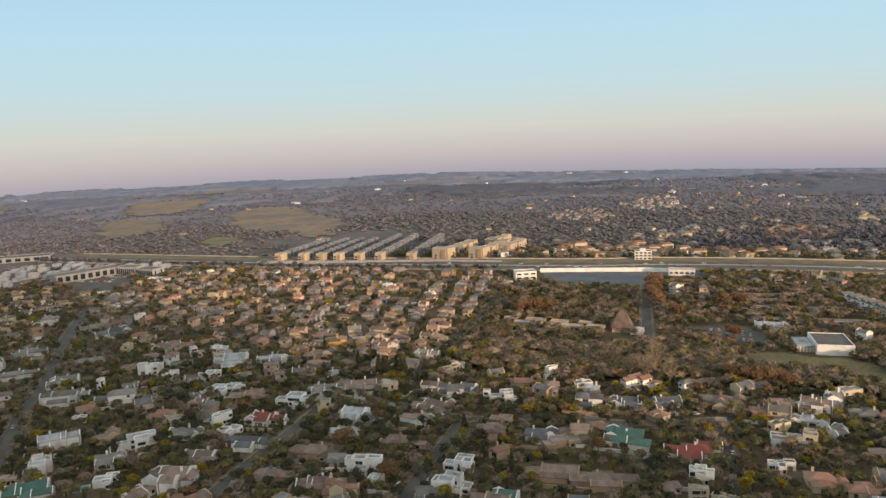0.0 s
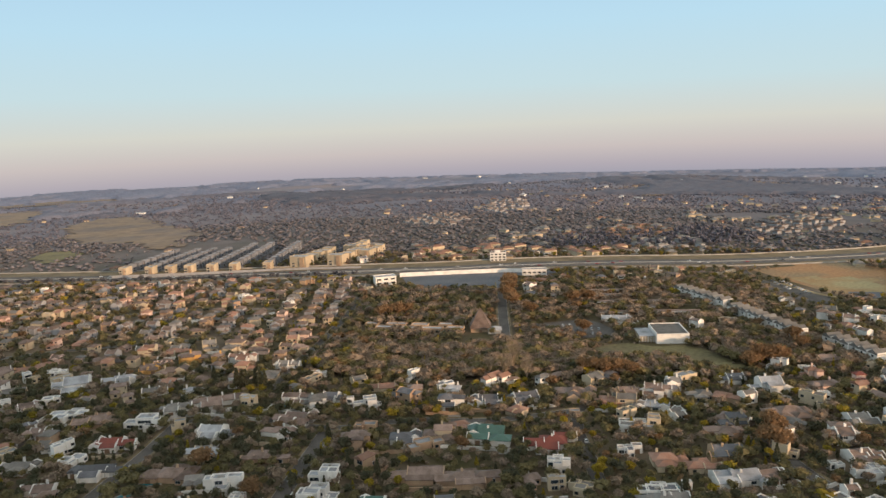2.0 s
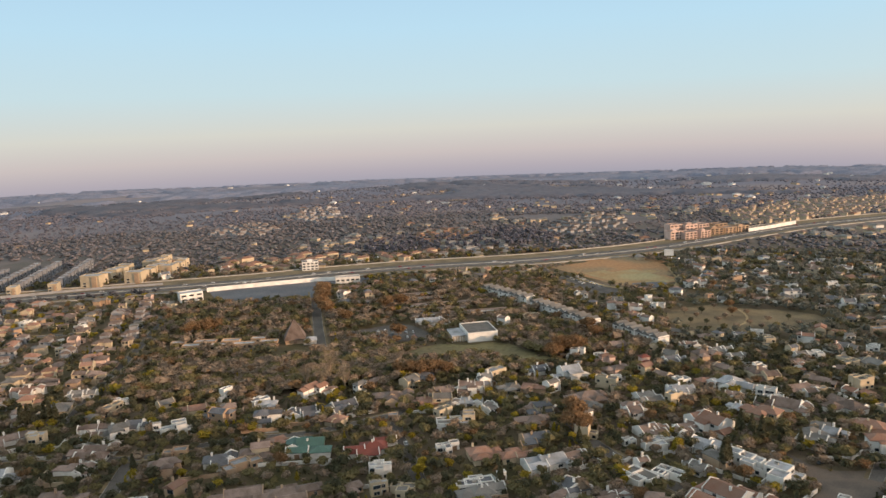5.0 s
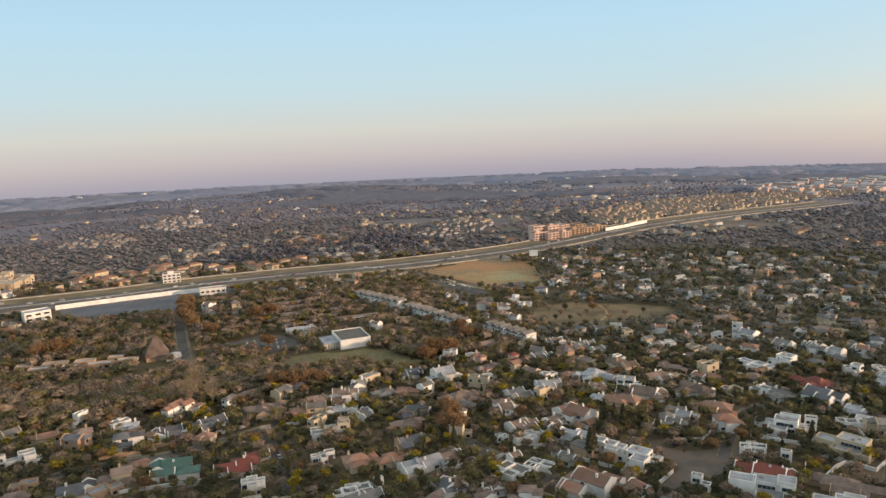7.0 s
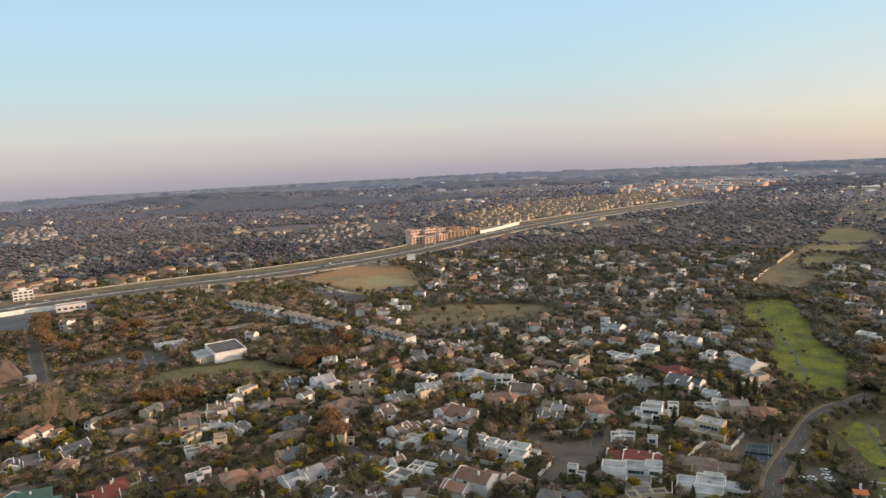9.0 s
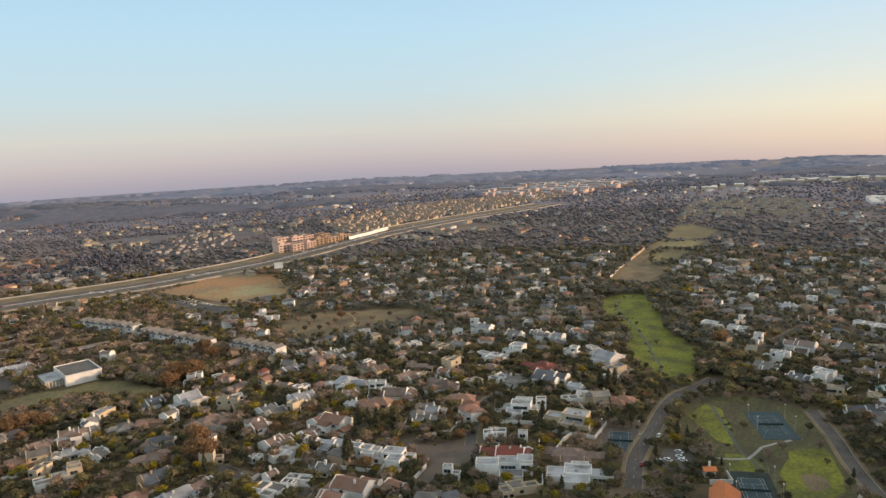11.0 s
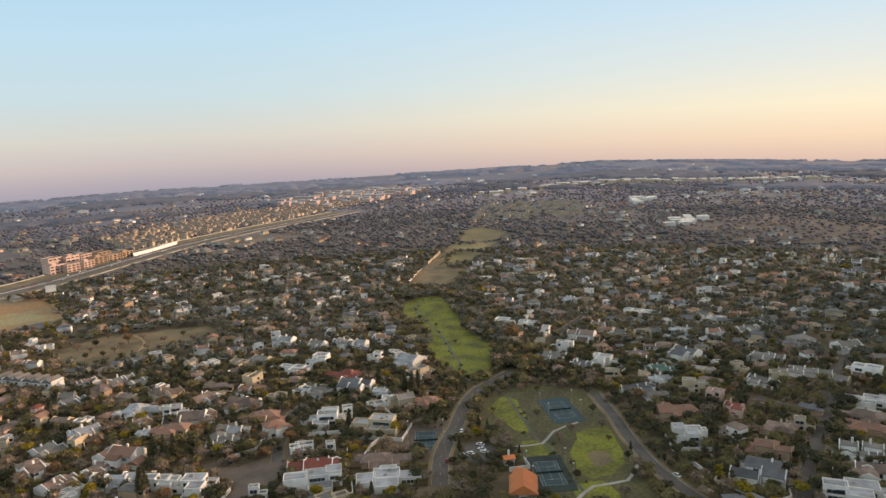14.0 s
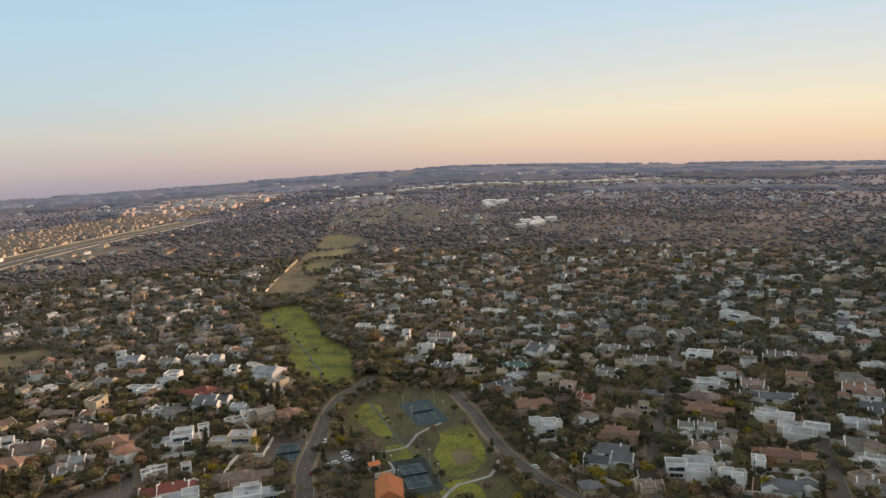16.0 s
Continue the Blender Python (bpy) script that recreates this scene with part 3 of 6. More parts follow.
mark_area(wooded, [(206, 442), (324, 504), (384, 445), (345, 385), (295, 404)])
mark_area(sparse, [(220, 532), (244, 662), (324, 653), (339, 544), (295, 518)])
mark_area(wooded, [(210, 602), (254, 692), (433, 645), (393, 525), (329, 509), (295, 503), (220, 512)])
STREAM = curve([(651, 220), (618, 230), (580, 213), (549, 191), (511, 168), (479, 152), (464, 143), (440, 135), (424, 117), (413, 101), (393, 89), (369, 77), (355, 70), (337, 56), (318, 48), (301, 37)])
tagged(new("stream", ribbon(STREAM, 0.8, -0.8, 0.09).mesh("stream", WATER)), "narrow dark stream winding through the park", "stream", kind="structure")
tagged(new("footpath", ribbon(curve([(285, 44), (309, 35), (318, 21), (345, 16)]), 0.9, -0.9, 0.11).mesh("footpath", CONCRETE)), "pale concrete footpath over the lawn", "footpath", kind="structure")
tagged(new("footpath", ribbon(curve([(379, 51), (364, 62), (348, 65), (341, 79)]), 0.8, -0.8, 0.11).mesh("footpath", CONCRETE)), "pale footpath beside tennis courts", "footpath", kind="structure")


# ---- houses ----
def window_mesh(w, h):
    """A framed window of two panes."""
    s = Shape().box(-w / 2, -0.1, -h / 2, w / 2, 0.06, h / 2)
    s.box(-w / 2 + 0.12, -0.13, -h / 2 + 0.12, -0.04, -0.06, h / 2 - 0.12).box(0.04, -0.13, -h / 2 + 0.12, w / 2 - 0.12, -0.06, h / 2 - 0.12)
    me = s.mesh("window", FRAME)
    me.materials.append(GLASS)
    for poly in me.polygons[6:]:
        poly.material_index = 1
    return me


WINDOWS = [window_mesh(1.8, 1.5), window_mesh(2.6, 1.6), window_mesh(1.4, 1.9), window_mesh(3.4, 2.1)]
PANE = Shape().box(-0.85, -0.12, -0.7, 0.85, 0.05, 0.7).mesh("pane", GLASS)

DOOR_WOOD = material("garage_door", (0.22, 0.14, 0.09), 0.6, 0.15, fine=3)
DOOR = Shape().box(-1.3, -0.1, 0, 1.3, 0.05, 2.2).mesh("door", DOOR_WOOD)
WORDS = {"hip": "hipped", "gable": "gabled", "flat": "flat"}
ROOF_WORDS = {"grey": "grey tiled", "slate": "dark slate", "brown": "brown tiled", "terracotta": "terracotta tiled", "red": "red tiled",
              "orange": "orange tiled", "green": "green metal", "pale": "pale grey"}
WALL_WORDS = {"white": "white plastered", "cream": "cream plastered", "yellow": "ochre plastered", "pink": "pink plastered", "tan": "tan brick"}


def on_wall(x0, y0, x1, y1, side, along, z):
    """The pose of a window on one side of a block; side 0 looks to -y."""
    x, y, a = {0: (x0 + (x1 - x0) * along, y0, 0), 1: (x1, y0 + (y1 - y0) * along, 90),
               2: (x0 + (x1 - x0) * along, y1, 180), 3: (x0, y0 + (y1 - y0) * along, 270)}[side]
    return pose(x, y, z, 0, 0, a)


def blocks_of(w, d, h, style, rng, most):
    """The plan of a house: a main block with wings grown from its sides, as boxes with heights."""
    m, q = w * rng.uniform(0.42, 0.56), d * rng.uniform(0.46, 0.6)
    cx, cy = rng.uniform(-0.12, 0.12) * w, rng.uniform(0, 0.15) * d
    out = [(cx - m / 2, cy - q / 2, cx + m / 2, cy + q / 2, h)]
    if style == "flat":
        m, q = m * 0.85, q * 0.85
        out = [(cx - m / 2, cy - q / 2, cx + m / 2, cy + q / 2, h)]
    sides = [0, 1, 2, 3, 0, 1, 3, 0]
    rng.shuffle(sides)
    for k, side in enumerate(sides[:most - 1]):
        a, b = w * rng.uniform(0.24, 0.4), d * rng.uniform(0.3, 0.48)
        if side in (0, 2):
            x0 = cx + rng.uniform(-0.5, 0.5) * m - a / 2
            y0 = -d / 2 + rng.uniform(0, 0.08) * d if side == 0 else cy + q / 2 - 1.2
            y1 = cy - q / 2 + 1.2 if side == 0 else min(d / 2, cy + q / 2 + b)
            x1 = x0 + a
        else:
            y0 = cy + rng.uniform(-0.4, 0.3) * q - b / 2
            y1 = y0 + b
            x0, x1 = (-w / 2 + rng.uniform(0, 0.06) * w, cx - m / 2 + 1.2) if side == 3 else (cx + m / 2 - 1.2, w / 2 - rng.uniform(0, 0.06) * w)
        if x1 - x0 > 3 and y1 - y0 > 3:
            out.append((x0, y0, x1, y1, rng.choice((2.9, 3.2, 3.0, h - 0.35, h + 0.45 if style == "flat" else h - 0.2))))
    return out


def shells(blocks, style, rng, keen=0.3):
    """For each block a wall shape, a roof shape and, on some gables, end walls that stand above the roof."""
    for i, (x0, y0, x1, y1, top) in enumerate(blocks):
        top += 0.03 * i
        if style == "flat":
            yield Shape().walled(x0, y0, x1, y1, -0.3, top, rng.uniform(0.4, 0.9)), Shape().box(x0 + 0.36, y0 + 0.36, top + 0.01, x1 - 0.36, y1 - 0.36, top + 0.12), []
        else:
            lift = min(x1 - x0, y1 - y0) * rng.uniform(0.22, 0.3)
            hip = 0.0 if style == "gable" or rng.random() < keen else 1.0
            ends = []
            if not hip and rng.random() < 0.5 + keen / 2:
                if x1 - x0 >= y1 - y0:
                    ends = [Shape().gabled_slab(x, y0 - 0.7, y1 + 0.7, top + 0.25, lift + 0.35, True) for x in (x0 - 0.6, x1 + 0.6)]
                else:
                    ends = [Shape().gabled_slab(y, x0 - 0.7, x1 + 0.7, top + 0.25, lift + 0.35, False) for y in (y0 - 0.6, y1 + 0.6)]
            walls = Shape().walled(x0, y0, x1, y1, -0.3, top, rise=0 if hip else lift * 0.93)
            for end in ends:
                walls.add(end.v, end.f)
            yield walls, Shape().roof(x0, y0, x1, y1, top + 0.02, lift, 0.55, hip), []


def windows_of(blocks, rng, alongs=(0.28, 0.72), sides=(0, 0, 1, 3)):
    spots = [on_wall(x0, y0, x1, y1, side, along + rng.uniform(-0.06, 0.06), 1.6 + 2.95 * level)
             for x0, y0, x1, y1, top in blocks[:3] for side in sides for level in range(int(top / 2.9)) for along in alongs]
    rng.shuffle(spots)
    return spots


def ribbon_window(w):
    """A wide glazed opening in a slim frame, with posts between its panes."""
    s = Shape().box(-w / 2, -0.1, -0.9, w / 2, 0.05, 0.9)
    n = max(2, int(w / 1.6))
    for i in range(n):
        a, b = -w / 2 + w * i / n + 0.07, -w / 2 + w * (i + 1) / n - 0.07
        s.box(a, -0.14, -0.8, b, -0.05, 0.8)
    me = s.mesh("window", FRAME)
    me.materials.append(GLASS)
    for poly in me.polygons[6:]:
        poly.material_index = 1
    return me


VILLAS = []


def villa(x, y, turn, w, d, style, roof, wall, storeys=1, group=""):
    """A house of a main block and lower wings, each with its own roof."""
    rng = random.Random(int(x * 31 + y * 17))
    w, d = (w * 1.02, d * 1.05) if style == "flat" else (w * 1.05, d * 1.08)
    kind = "single-storey" if storeys == 1 else "two-storey"
    ob = thing("house", x, y, turn, f"{kind} {WALL_WORDS[wall]} house with {ROOF_WORDS[roof]} {WORDS[style]} roof", "house", group)
    VILLAS.append((x, y, turn, w, d))
    blocks = blocks_of(w, d, 2.8 * storeys + 0.4, style, rng, 4 if w < 16 else 5)
    for walls, top, ends in shells(blocks, style, rng, 0.7 if wall == "white" else 0.3):
        part("wall", walls, WALLS[wall], ob)
        part("roof", top, ROOFS[roof], ob)
        for end in ends:
            part("gable_end", end, WALLS[wall], ob, "raised plaster gable end")
    x0, y0, x1, y1, top = blocks[0]
    for k in range(rng.randint(1, 2)):
        cx, cy = x0 + (x1 - x0) * rng.uniform(0.2, 0.8), y0 + (y1 - y0) * rng.uniform(0.25, 0.75)
        if style == "flat":
            part("roof_unit", Shape().box(cx - 0.8, cy - 0.6, top + 0.1, cx + 0.8, cy + 0.6, top + 1.0), CONCRETE, ob, "small plant box on the roof")
        elif k == 0 and rng.random() < 0.8:
            part("chimney", Shape().walled(cx - 0.5, cy - 0.4, cx + 0.5, cy + 0.4, top - 0.5, top + 3.2, 0.2, 0.15), WALLS[wall], ob, "plastered chimney")
    if style == "flat":
        for bx0, by0, bx1, by1, btop in blocks[:2]:
            for level in range(1 if btop < 5 else 2):
                part("window", ribbon_window((bx1 - bx0) * rng.uniform(0.45, 0.75)), None, ob, at=on_wall(bx0, by0, bx1, by1, 0, rng.uniform(0.45, 0.55), 1.55 + 2.8 * level))
    for spot in windows_of(blocks, rng)[:2 if style == "flat" else 3]:
        part("window", rng.choice(WINDOWS), None, ob, at=spot)
    x0, y0, x1, y1, top = blocks[-1]
    part("door", DOOR, None, ob, "brown garage door", at=pose(x0 + (x1 - x0) * 0.5, y0 - 0.03, 0))
    mark_disc(taken, x, y, 0.42 * max(w, d))
    return ob


class Heap:
    """Many small houses joined, past those that can be told apart: a mesh for each material."""

    def __init__(self):
        self.shapes = {}

    def put(self, mat, shape, m):
        verts = [tuple(m @ Vector(v)) for v in shape.v]
        self.shapes.setdefault(mat, Shape()).add(verts, shape.f)

    def house(self, x, y, turn, w, d, style, roof, wall, storeys):
        rng = random.Random(int(x * 31 + y * 17))
        m = pose(x, y, ground_z(x, y), 0, 0, turn)
        blocks = blocks_of(w, d, 3.0 * storeys + 0.2, style, rng, 3 if w > 13 else 2)
        for walls, top, ends in shells(blocks, style, rng):
            self.put(WALLS[wall], walls, m)
            self.put(ROOFS[roof], top, m)
            for end in ends:
                self.put(WALLS[wall], end, m)
        pane = Shape().box(-0.85, -0.12, -0.7, 0.85, 0.05, 0.7)
        for spot in windows_of(blocks, rng)[:5]:
            self.put(GLASS, pane, m @ spot)
        mark_disc(taken, x, y, 0.46 * max(w, d))

    def link(self, name, label):
        root = None
        for mat, shape in self.shapes.items():
            if root is None:
                root = tagged(new(name, shape.mesh(name, mat)), label, "houses", kind="stuff")
            else:
                tagged(part("roofs" if mat in ROOFS.values() else "walls" if mat in WALLS.values() else "windows", shape, mat, root), kind="stuff")


def garden_wall(points, mat, label, high=2.0):
    s = Shape()
    line = [Vector(p) for p in points]
    for a, b in zip(line, line[1:]):
        n = (b - a).normalized().orthogonal() * 0.15
        for w, z0, z1 in ((1, -1.6, high), (1.6, high, high + 0.12)):
            c = [a + n * w, a - n * w, b - n * w, b + n * w]
            s.add([(p.x, p.y, z0) for p in c] + [(p.x, p.y, z1) for p in c],
                  [(0, 1, 2, 3), (7, 6, 5, 4)] + [(i, 4 + i, 4 + (i + 1) % 4, (i + 1) % 4) for i in range(4)])
    return tagged(new("garden_wall", s.mesh("garden_wall", mat)), label, "garden wall")


def pool(x, y, turn, w=9.0, d=4.5):
    ob = thing("swimming_pool", x, y, turn, "turquoise garden swimming pool with pale stone coping", "pool")
    part("coping", Shape().box(-w / 2 - 1, -d / 2 - 1, -0.2, w / 2 + 1, -d / 2, 0.16).box(-w / 2 - 1, d / 2, -0.2, w / 2 + 1, d / 2 + 1, 0.16)
         .box(-w / 2 - 1, -d / 2, -0.2, -w / 2, d / 2, 0.16).box(w / 2, -d / 2, -0.2, w / 2 + 1, d / 2, 0.16), CONCRETE, ob, "pale stone coping")
    part("water", Shape().box(-w / 2, -d / 2, -0.2, w / 2, d / 2, 0.1), POOL, ob, "turquoise water")
    mark_disc(taken, x, y, 6)
    return ob


# villas of the near suburb: place, turn, size, form, roof and wall
villa(-301, 491, 19, 28, 13, "hip", "grey", "white", 1)
villa(-319, 545, 22, 23, 16, "hip", "grey", "white", 1)
villa(-375, 635, 17, 17, 13, "hip", "brown", "yellow", 1)
villa(-355, 636, 20, 21, 15, "hip", "grey", "white", 2)
villa(-255, 473, 19, 24, 17, "hip", "grey", "white", 1)
villa(-239, 437, 13, 28, 13, "hip", "grey", "white", 2)
villa(-203, 434, 14, 29, 13, "hip", "grey", "white", 2)
villa(-205, 457, 21, 17, 12, "hip", "grey", "white", 1)
villa(-259, 516, 18, 21, 15, "hip", "grey", "cream", 1)
villa(-276, 593, 34, 26, 19, "hip", "slate", "white", 1)
villa(-302, 614, 27, 22, 16, "hip", "grey", "cream", 1)
villa(-217, 546, 36, 19, 13, "hip", "brown", "white", 1)
villa(-195, 548, 10, 15, 11, "hip", "terracotta", "yellow", 1)
villa(-174, 536, 6, 18, 12, "flat", "pale", "white", 1)
villa(-149, 497, 7, 27, 20, "hip", "pale", "white", 2)
villa(-206, 491, 13, 17, 11, "flat", "pale", "white", 2)
villa(-187, 481, 18, 15, 10, "flat", "pale", "white", 1)
villa(-170, 468, 21, 16, 12, "hip", "brown", "white", 1)
villa(-140, 446, -11, 22, 15, "flat", "pale", "white", 1)
villa(-121, 432, -9, 22, 16, "hip", "brown", "tan", 1)
villa(-149, 423, -9, 15, 11, "hip", "brown", "white", 1)
villa(-167, 407, 14, 16, 12, "hip", "terracotta", "tan", 1)
villa(-210, 370, 25, 22, 16, "hip", "pale", "white", 2)
villa(-201, 341, 23, 20, 13, "flat", "pale", "white", 2)
villa(-194, 319, 20, 23, 17, "hip", "green", "white", 1)
villa(-173, 347, 16, 18, 13, "hip", "grey", "white", 1)
villa(-165, 366, 25, 20, 13, "flat", "pale", "white", 2)
villa(-144, 378, -15, 17, 12, "hip", "grey", "white", 1)
villa(-125, 346, -8, 18, 13, "hip", "brown", "white", 1)
villa(-130, 322, -6, 23, 17, "hip", "brown", "white", 2)
villa(-103, 395, -9, 22, 15, "gable", "red", "white", 1)
villa(-103, 361, -10, 28, 13, "hip", "slate", "white", 1)
villa(-93, 419, -13, 23, 15, "flat", "pale", "white", 2)
villa(-124, 504, 4, 21, 15, "hip", "pale", "white", 1)
villa(-112, 525, -1, 19, 14, "hip", "brown", "yellow", 1)
villa(-81, 538, 5, 20, 14, "hip", "brown", "yellow", 2)
villa(-62, 529, -8, 14, 10, "hip", "brown", "yellow", 2)
villa(-46, 520, -18, 18, 13, "hip", "terracotta", "white", 2)
villa(-114, 567, -5, 17, 12, "hip", "terracotta", "cream", 2)
villa(-95, 559, -4, 18, 13, "hip", "terracotta", "cream", 1)
villa(-72, 564, 5, 16, 12, "hip", "grey", "cream", 2)
villa(-52, 561, -18, 18, 13, "hip", "brown", "cream", 2)
villa(-36, 559, -16, 18, 13, "hip", "terracotta", "cream", 2)
villa(-93, 511, -15, 22, 16, "hip", "brown", "cream", 1)
villa(-6, 532, -18, 14, 10, "hip", "brown", "cream", 2)
villa(0, 565, -19, 19, 14, "hip", "brown", "pink", 2)
villa(-15, 502, -15, 17, 12, "hip", "grey", "white", 1)
villa(-26, 481, -12, 23, 17, "hip", "grey", "cream", 1)
villa(-97, 473, 6, 16, 12, "hip", "grey", "white", 1)
villa(-73, 466, 10, 14, 10, "hip", "pale", "white", 1)
villa(-54, 442, 7, 30, 14, "hip", "brown", "white", 1)
villa(-48, 483, -8, 9, 6, "flat", "terracotta", "yellow", 2)
villa(-34, 433, -18, 17, 11, "flat", "pale", "cream", 2)
villa(-8, 428, -17, 16, 11, "hip", "brown", "white", 2)
villa(-10, 401, -26, 22, 16, "hip", "brown", "white", 1)
villa(-79, 439, 1, 18, 13, "hip", "grey", "white", 1)
villa(-52, 394, -18, 24, 17, "hip", "pale", "white", 1)
villa(-19, 385, -23, 19, 14, "hip", "brown", "white", 1)
villa(-56, 368, -11, 17, 13, "hip", "pale", "cream", 1)
villa(-29, 358, -15, 17, 12, "hip", "brown", "tan", 1)
villa(-16, 350, -13, 10, 7, "hip", "brown", "tan", 1)
villa(-69, 348, -19, 25, 18, "hip", "brown", "tan", 1)
villa(-42, 329, -11, 18, 12, "flat", "pale", "white", 2)
villa(-34, 315, -14, 13, 8, "flat", "pale", "white", 1)
villa(4, 326, -19, 17, 11, "flat", "pale", "white", 2)
villa(-0, 307, -21, 20, 13, "flat", "pale", "white", 2)
villa(20, 360, -12, 17, 12, "hip", "brown", "tan", 2)
villa(12, 428, -23, 16, 12, "hip", "slate", "white", 1)
villa(23, 414, -7, 9, 6, "flat", "pale", "white", 2)
villa(32, 410, 1, 16, 10, "flat", "pale", "white", 2)
villa(62, 420, -9, 15, 11, "hip", "brown", "tan", 2)
villa(85, 420, -21, 14, 10, "hip", "pale", "white", 1)
villa(78, 397, -19, 17, 12, "hip", "slate", "white", 2)
villa(100, 396, -14, 21, 15, "hip", "slate", "white", 1)
villa(123, 392, 2, 22, 16, "hip", "slate", "white", 1)
villa(43, 358, -13, 22, 16, "hip", "slate", "white", 1)
villa(65, 355, -15, 19, 14, "hip", "brown", "cream", 2)
villa(91, 349, -22, 26, 19, "hip", "green", "white", 1)
villa(47, 315, -15, 30, 14, "hip", "brown", "tan", 1)
villa(24, 295, -19, 15, 11, "hip", "green", "white", 1)
villa(68, 305, -9, 30, 14, "hip", "brown", "tan", 1)
villa(-85, 322, -6, 17, 12, "hip", "brown", "tan", 1)
villa(152, 390, -25, 24, 17, "hip", "brown", "tan", 1)
villa(167, 374, -19, 17, 12, "hip", "terracotta", "tan", 1)
villa(198, 379, -28, 18, 13, "hip", "brown", "white", 2)
villa(186, 360, -31, 18, 13, "hip", "pale", "white", 1)
villa(214, 386, -9, 12, 9, "hip", "grey", "white", 2)
villa(220, 367, -16, 16, 12, "hip", "grey", "cream", 1)
villa(173, 336, -30, 16, 11, "flat", "pale", "cream", 2)
villa(150, 312, -15, 13, 9, "flat", "slate", "white", 1)
villa(158, 299, -14, 25, 18, "hip", "terracotta", "cream", 1)
villa(116, 331, -17, 27, 19, "hip", "red", "white", 1)
villa(108, 305, -20, 16, 10, "flat", "pale", "white", 2)
villa(102, 288, -10, 12, 8, "flat", "pale", "cream", 2)
villa(143, 271, -18, 18, 12, "flat", "slate", "white", 1)
villa(159, 273, -11, 9, 6, "flat", "pale", "white", 1)
villa(141, 262, -11, 21, 15, "hip", "grey", "white", 1)
villa(191, 299, -12, 22, 15, "hip", "slate", "tan", 1)
villa(204, 318, -11, 19, 14, "hip", "brown", "tan", 1)
villa(183, 271, -5, 22, 16, "hip", "pale", "white", 1)
villa(196, 271, -4, 14, 10, "hip", "brown", "white", 1)
villa(263, 367, -10, 23, 16, "hip", "pale", "white", 2)
villa(253, 387, -10, 17, 12, "hip", "slate", "white", 1)
villa(300, 377, -10, 12, 8, "hip", "terracotta", "pink", 2)
villa(296, 359, -6, 17, 13, "hip", "brown", "pink", 1)
villa(319, 362, -12, 12, 9, "hip", "red", "pink", 2)
villa(336, 355, -13, 19, 14, "hip", "slate", "white", 1)
villa(356, 347, -10, 21, 15, "hip", "brown", "tan", 2)
villa(378, 354, -19, 17, 13, "hip", "grey", "white", 1)
villa(378, 338, -18, 13, 9, "hip", "grey", "white", 1)
villa(329, 401, -6, 18, 13, "hip", "brown", "tan", 1)
villa(249, 330, -11, 24, 18, "hip", "brown", "tan", 1)
villa(275, 312, -11, 21, 15, "hip", "grey", "white", 1)
villa(297, 306, -18, 16, 12, "hip", "pale", "white", 2)
villa(254, 295, -13, 14, 10, "hip", "brown", "white", 2)
villa(246, 276, -5, 20, 15, "hip", "brown", "white", 1)
villa(242, 263, -12, 17, 11, "flat", "pale", "white", 1)
villa(230, 272, -5, 9, 6, "flat", "pale", "white", 1)
villa(266, 269, -5, 16, 11, "hip", "brown", "white", 1)
villa(279, 264, -89, 24, 16, "gable", "terracotta", "white", 2)
villa(261, 244, -75, 22, 16, "hip", "pale", "white", 1)
villa(221, 251, -7, 10, 7, "hip", "brown", "white", 1)
villa(223, 237, -73, 16, 11, "flat", "slate", "white", 1)
villa(238, 234, -78, 13, 9, "hip", "grey", "white", 1)
villa(259, 225, -74, 18, 12, "flat", "pale", "white", 2)
villa(261, 212, -74, 26, 17, "flat", "pale", "white", 2)
villa(309, 273, -73, 14, 10, "hip", "pale", "white", 1)
villa(310, 259, -73, 22, 15, "hip", "terracotta", "cream", 2)
villa(332, 264, -66, 26, 19, "hip", "brown", "white", 1)
villa(338, 278, -62, 16, 10, "flat", "pale", "white", 2)
villa(335, 302, -71, 26, 19, "hip", "pale", "white", 1)
villa(361, 301, -16, 25, 18, "hip", "brown", "cream", 2)
villa(360, 276, -15, 22, 16, "hip", "brown", "white", 1)
villa(416, 318, -18, 14, 10, "hip", "grey", "white", 1)
villa(178, 248, -7, 16, 12, "hip", "slate", "white", 1)
villa(310, 225, -65, 14, 10, "hip", "grey", "white", 1)
villa(323, 227, -70, 13, 9, "hip", "pale", "white", 1)
villa(345, 220, -68, 24, 18, "hip", "terracotta", "cream", 1)
villa(357, 245, -96, 25, 18, "hip", "brown", "white", 1)
villa(364, 270, -18, 19, 13, "flat", "pale", "cream", 1)
villa(409, 286, -90, 18, 13, "hip", "brown", "white", 1)
villa(437, 282, -99, 20, 14, "hip", "grey", "cream", 1)
villa(449, 316, -92, 12, 9, "hip", "terracotta", "pink", 1)
villa(476, 285, -91, 18, 13, "hip", "pale", "white", 2)
villa(477, 257, -96, 20, 14, "hip", "grey", "white", 1)
villa(426, 248, -97, 24, 16, "flat", "pale", "white", 1)
villa(445, 241, -90, 24, 16, "flat", "pale", "white", 2)
villa(479, 237, -98, 17, 12, "hip", "grey", "white", 2)
villa(480, 224, -98, 13, 9, "hip", "pale", "white", 2)
villa(501, 220, -101, 14, 10, "hip", "grey", "white", 1)
villa(457, 202, -92, 15, 10, "flat", "grey", "white", 2)
villa(449, 176, -110, 26, 19, "hip", "pale", "white", 2)
villa(418, 209, -97, 25, 18, "hip", "red", "tan", 1)
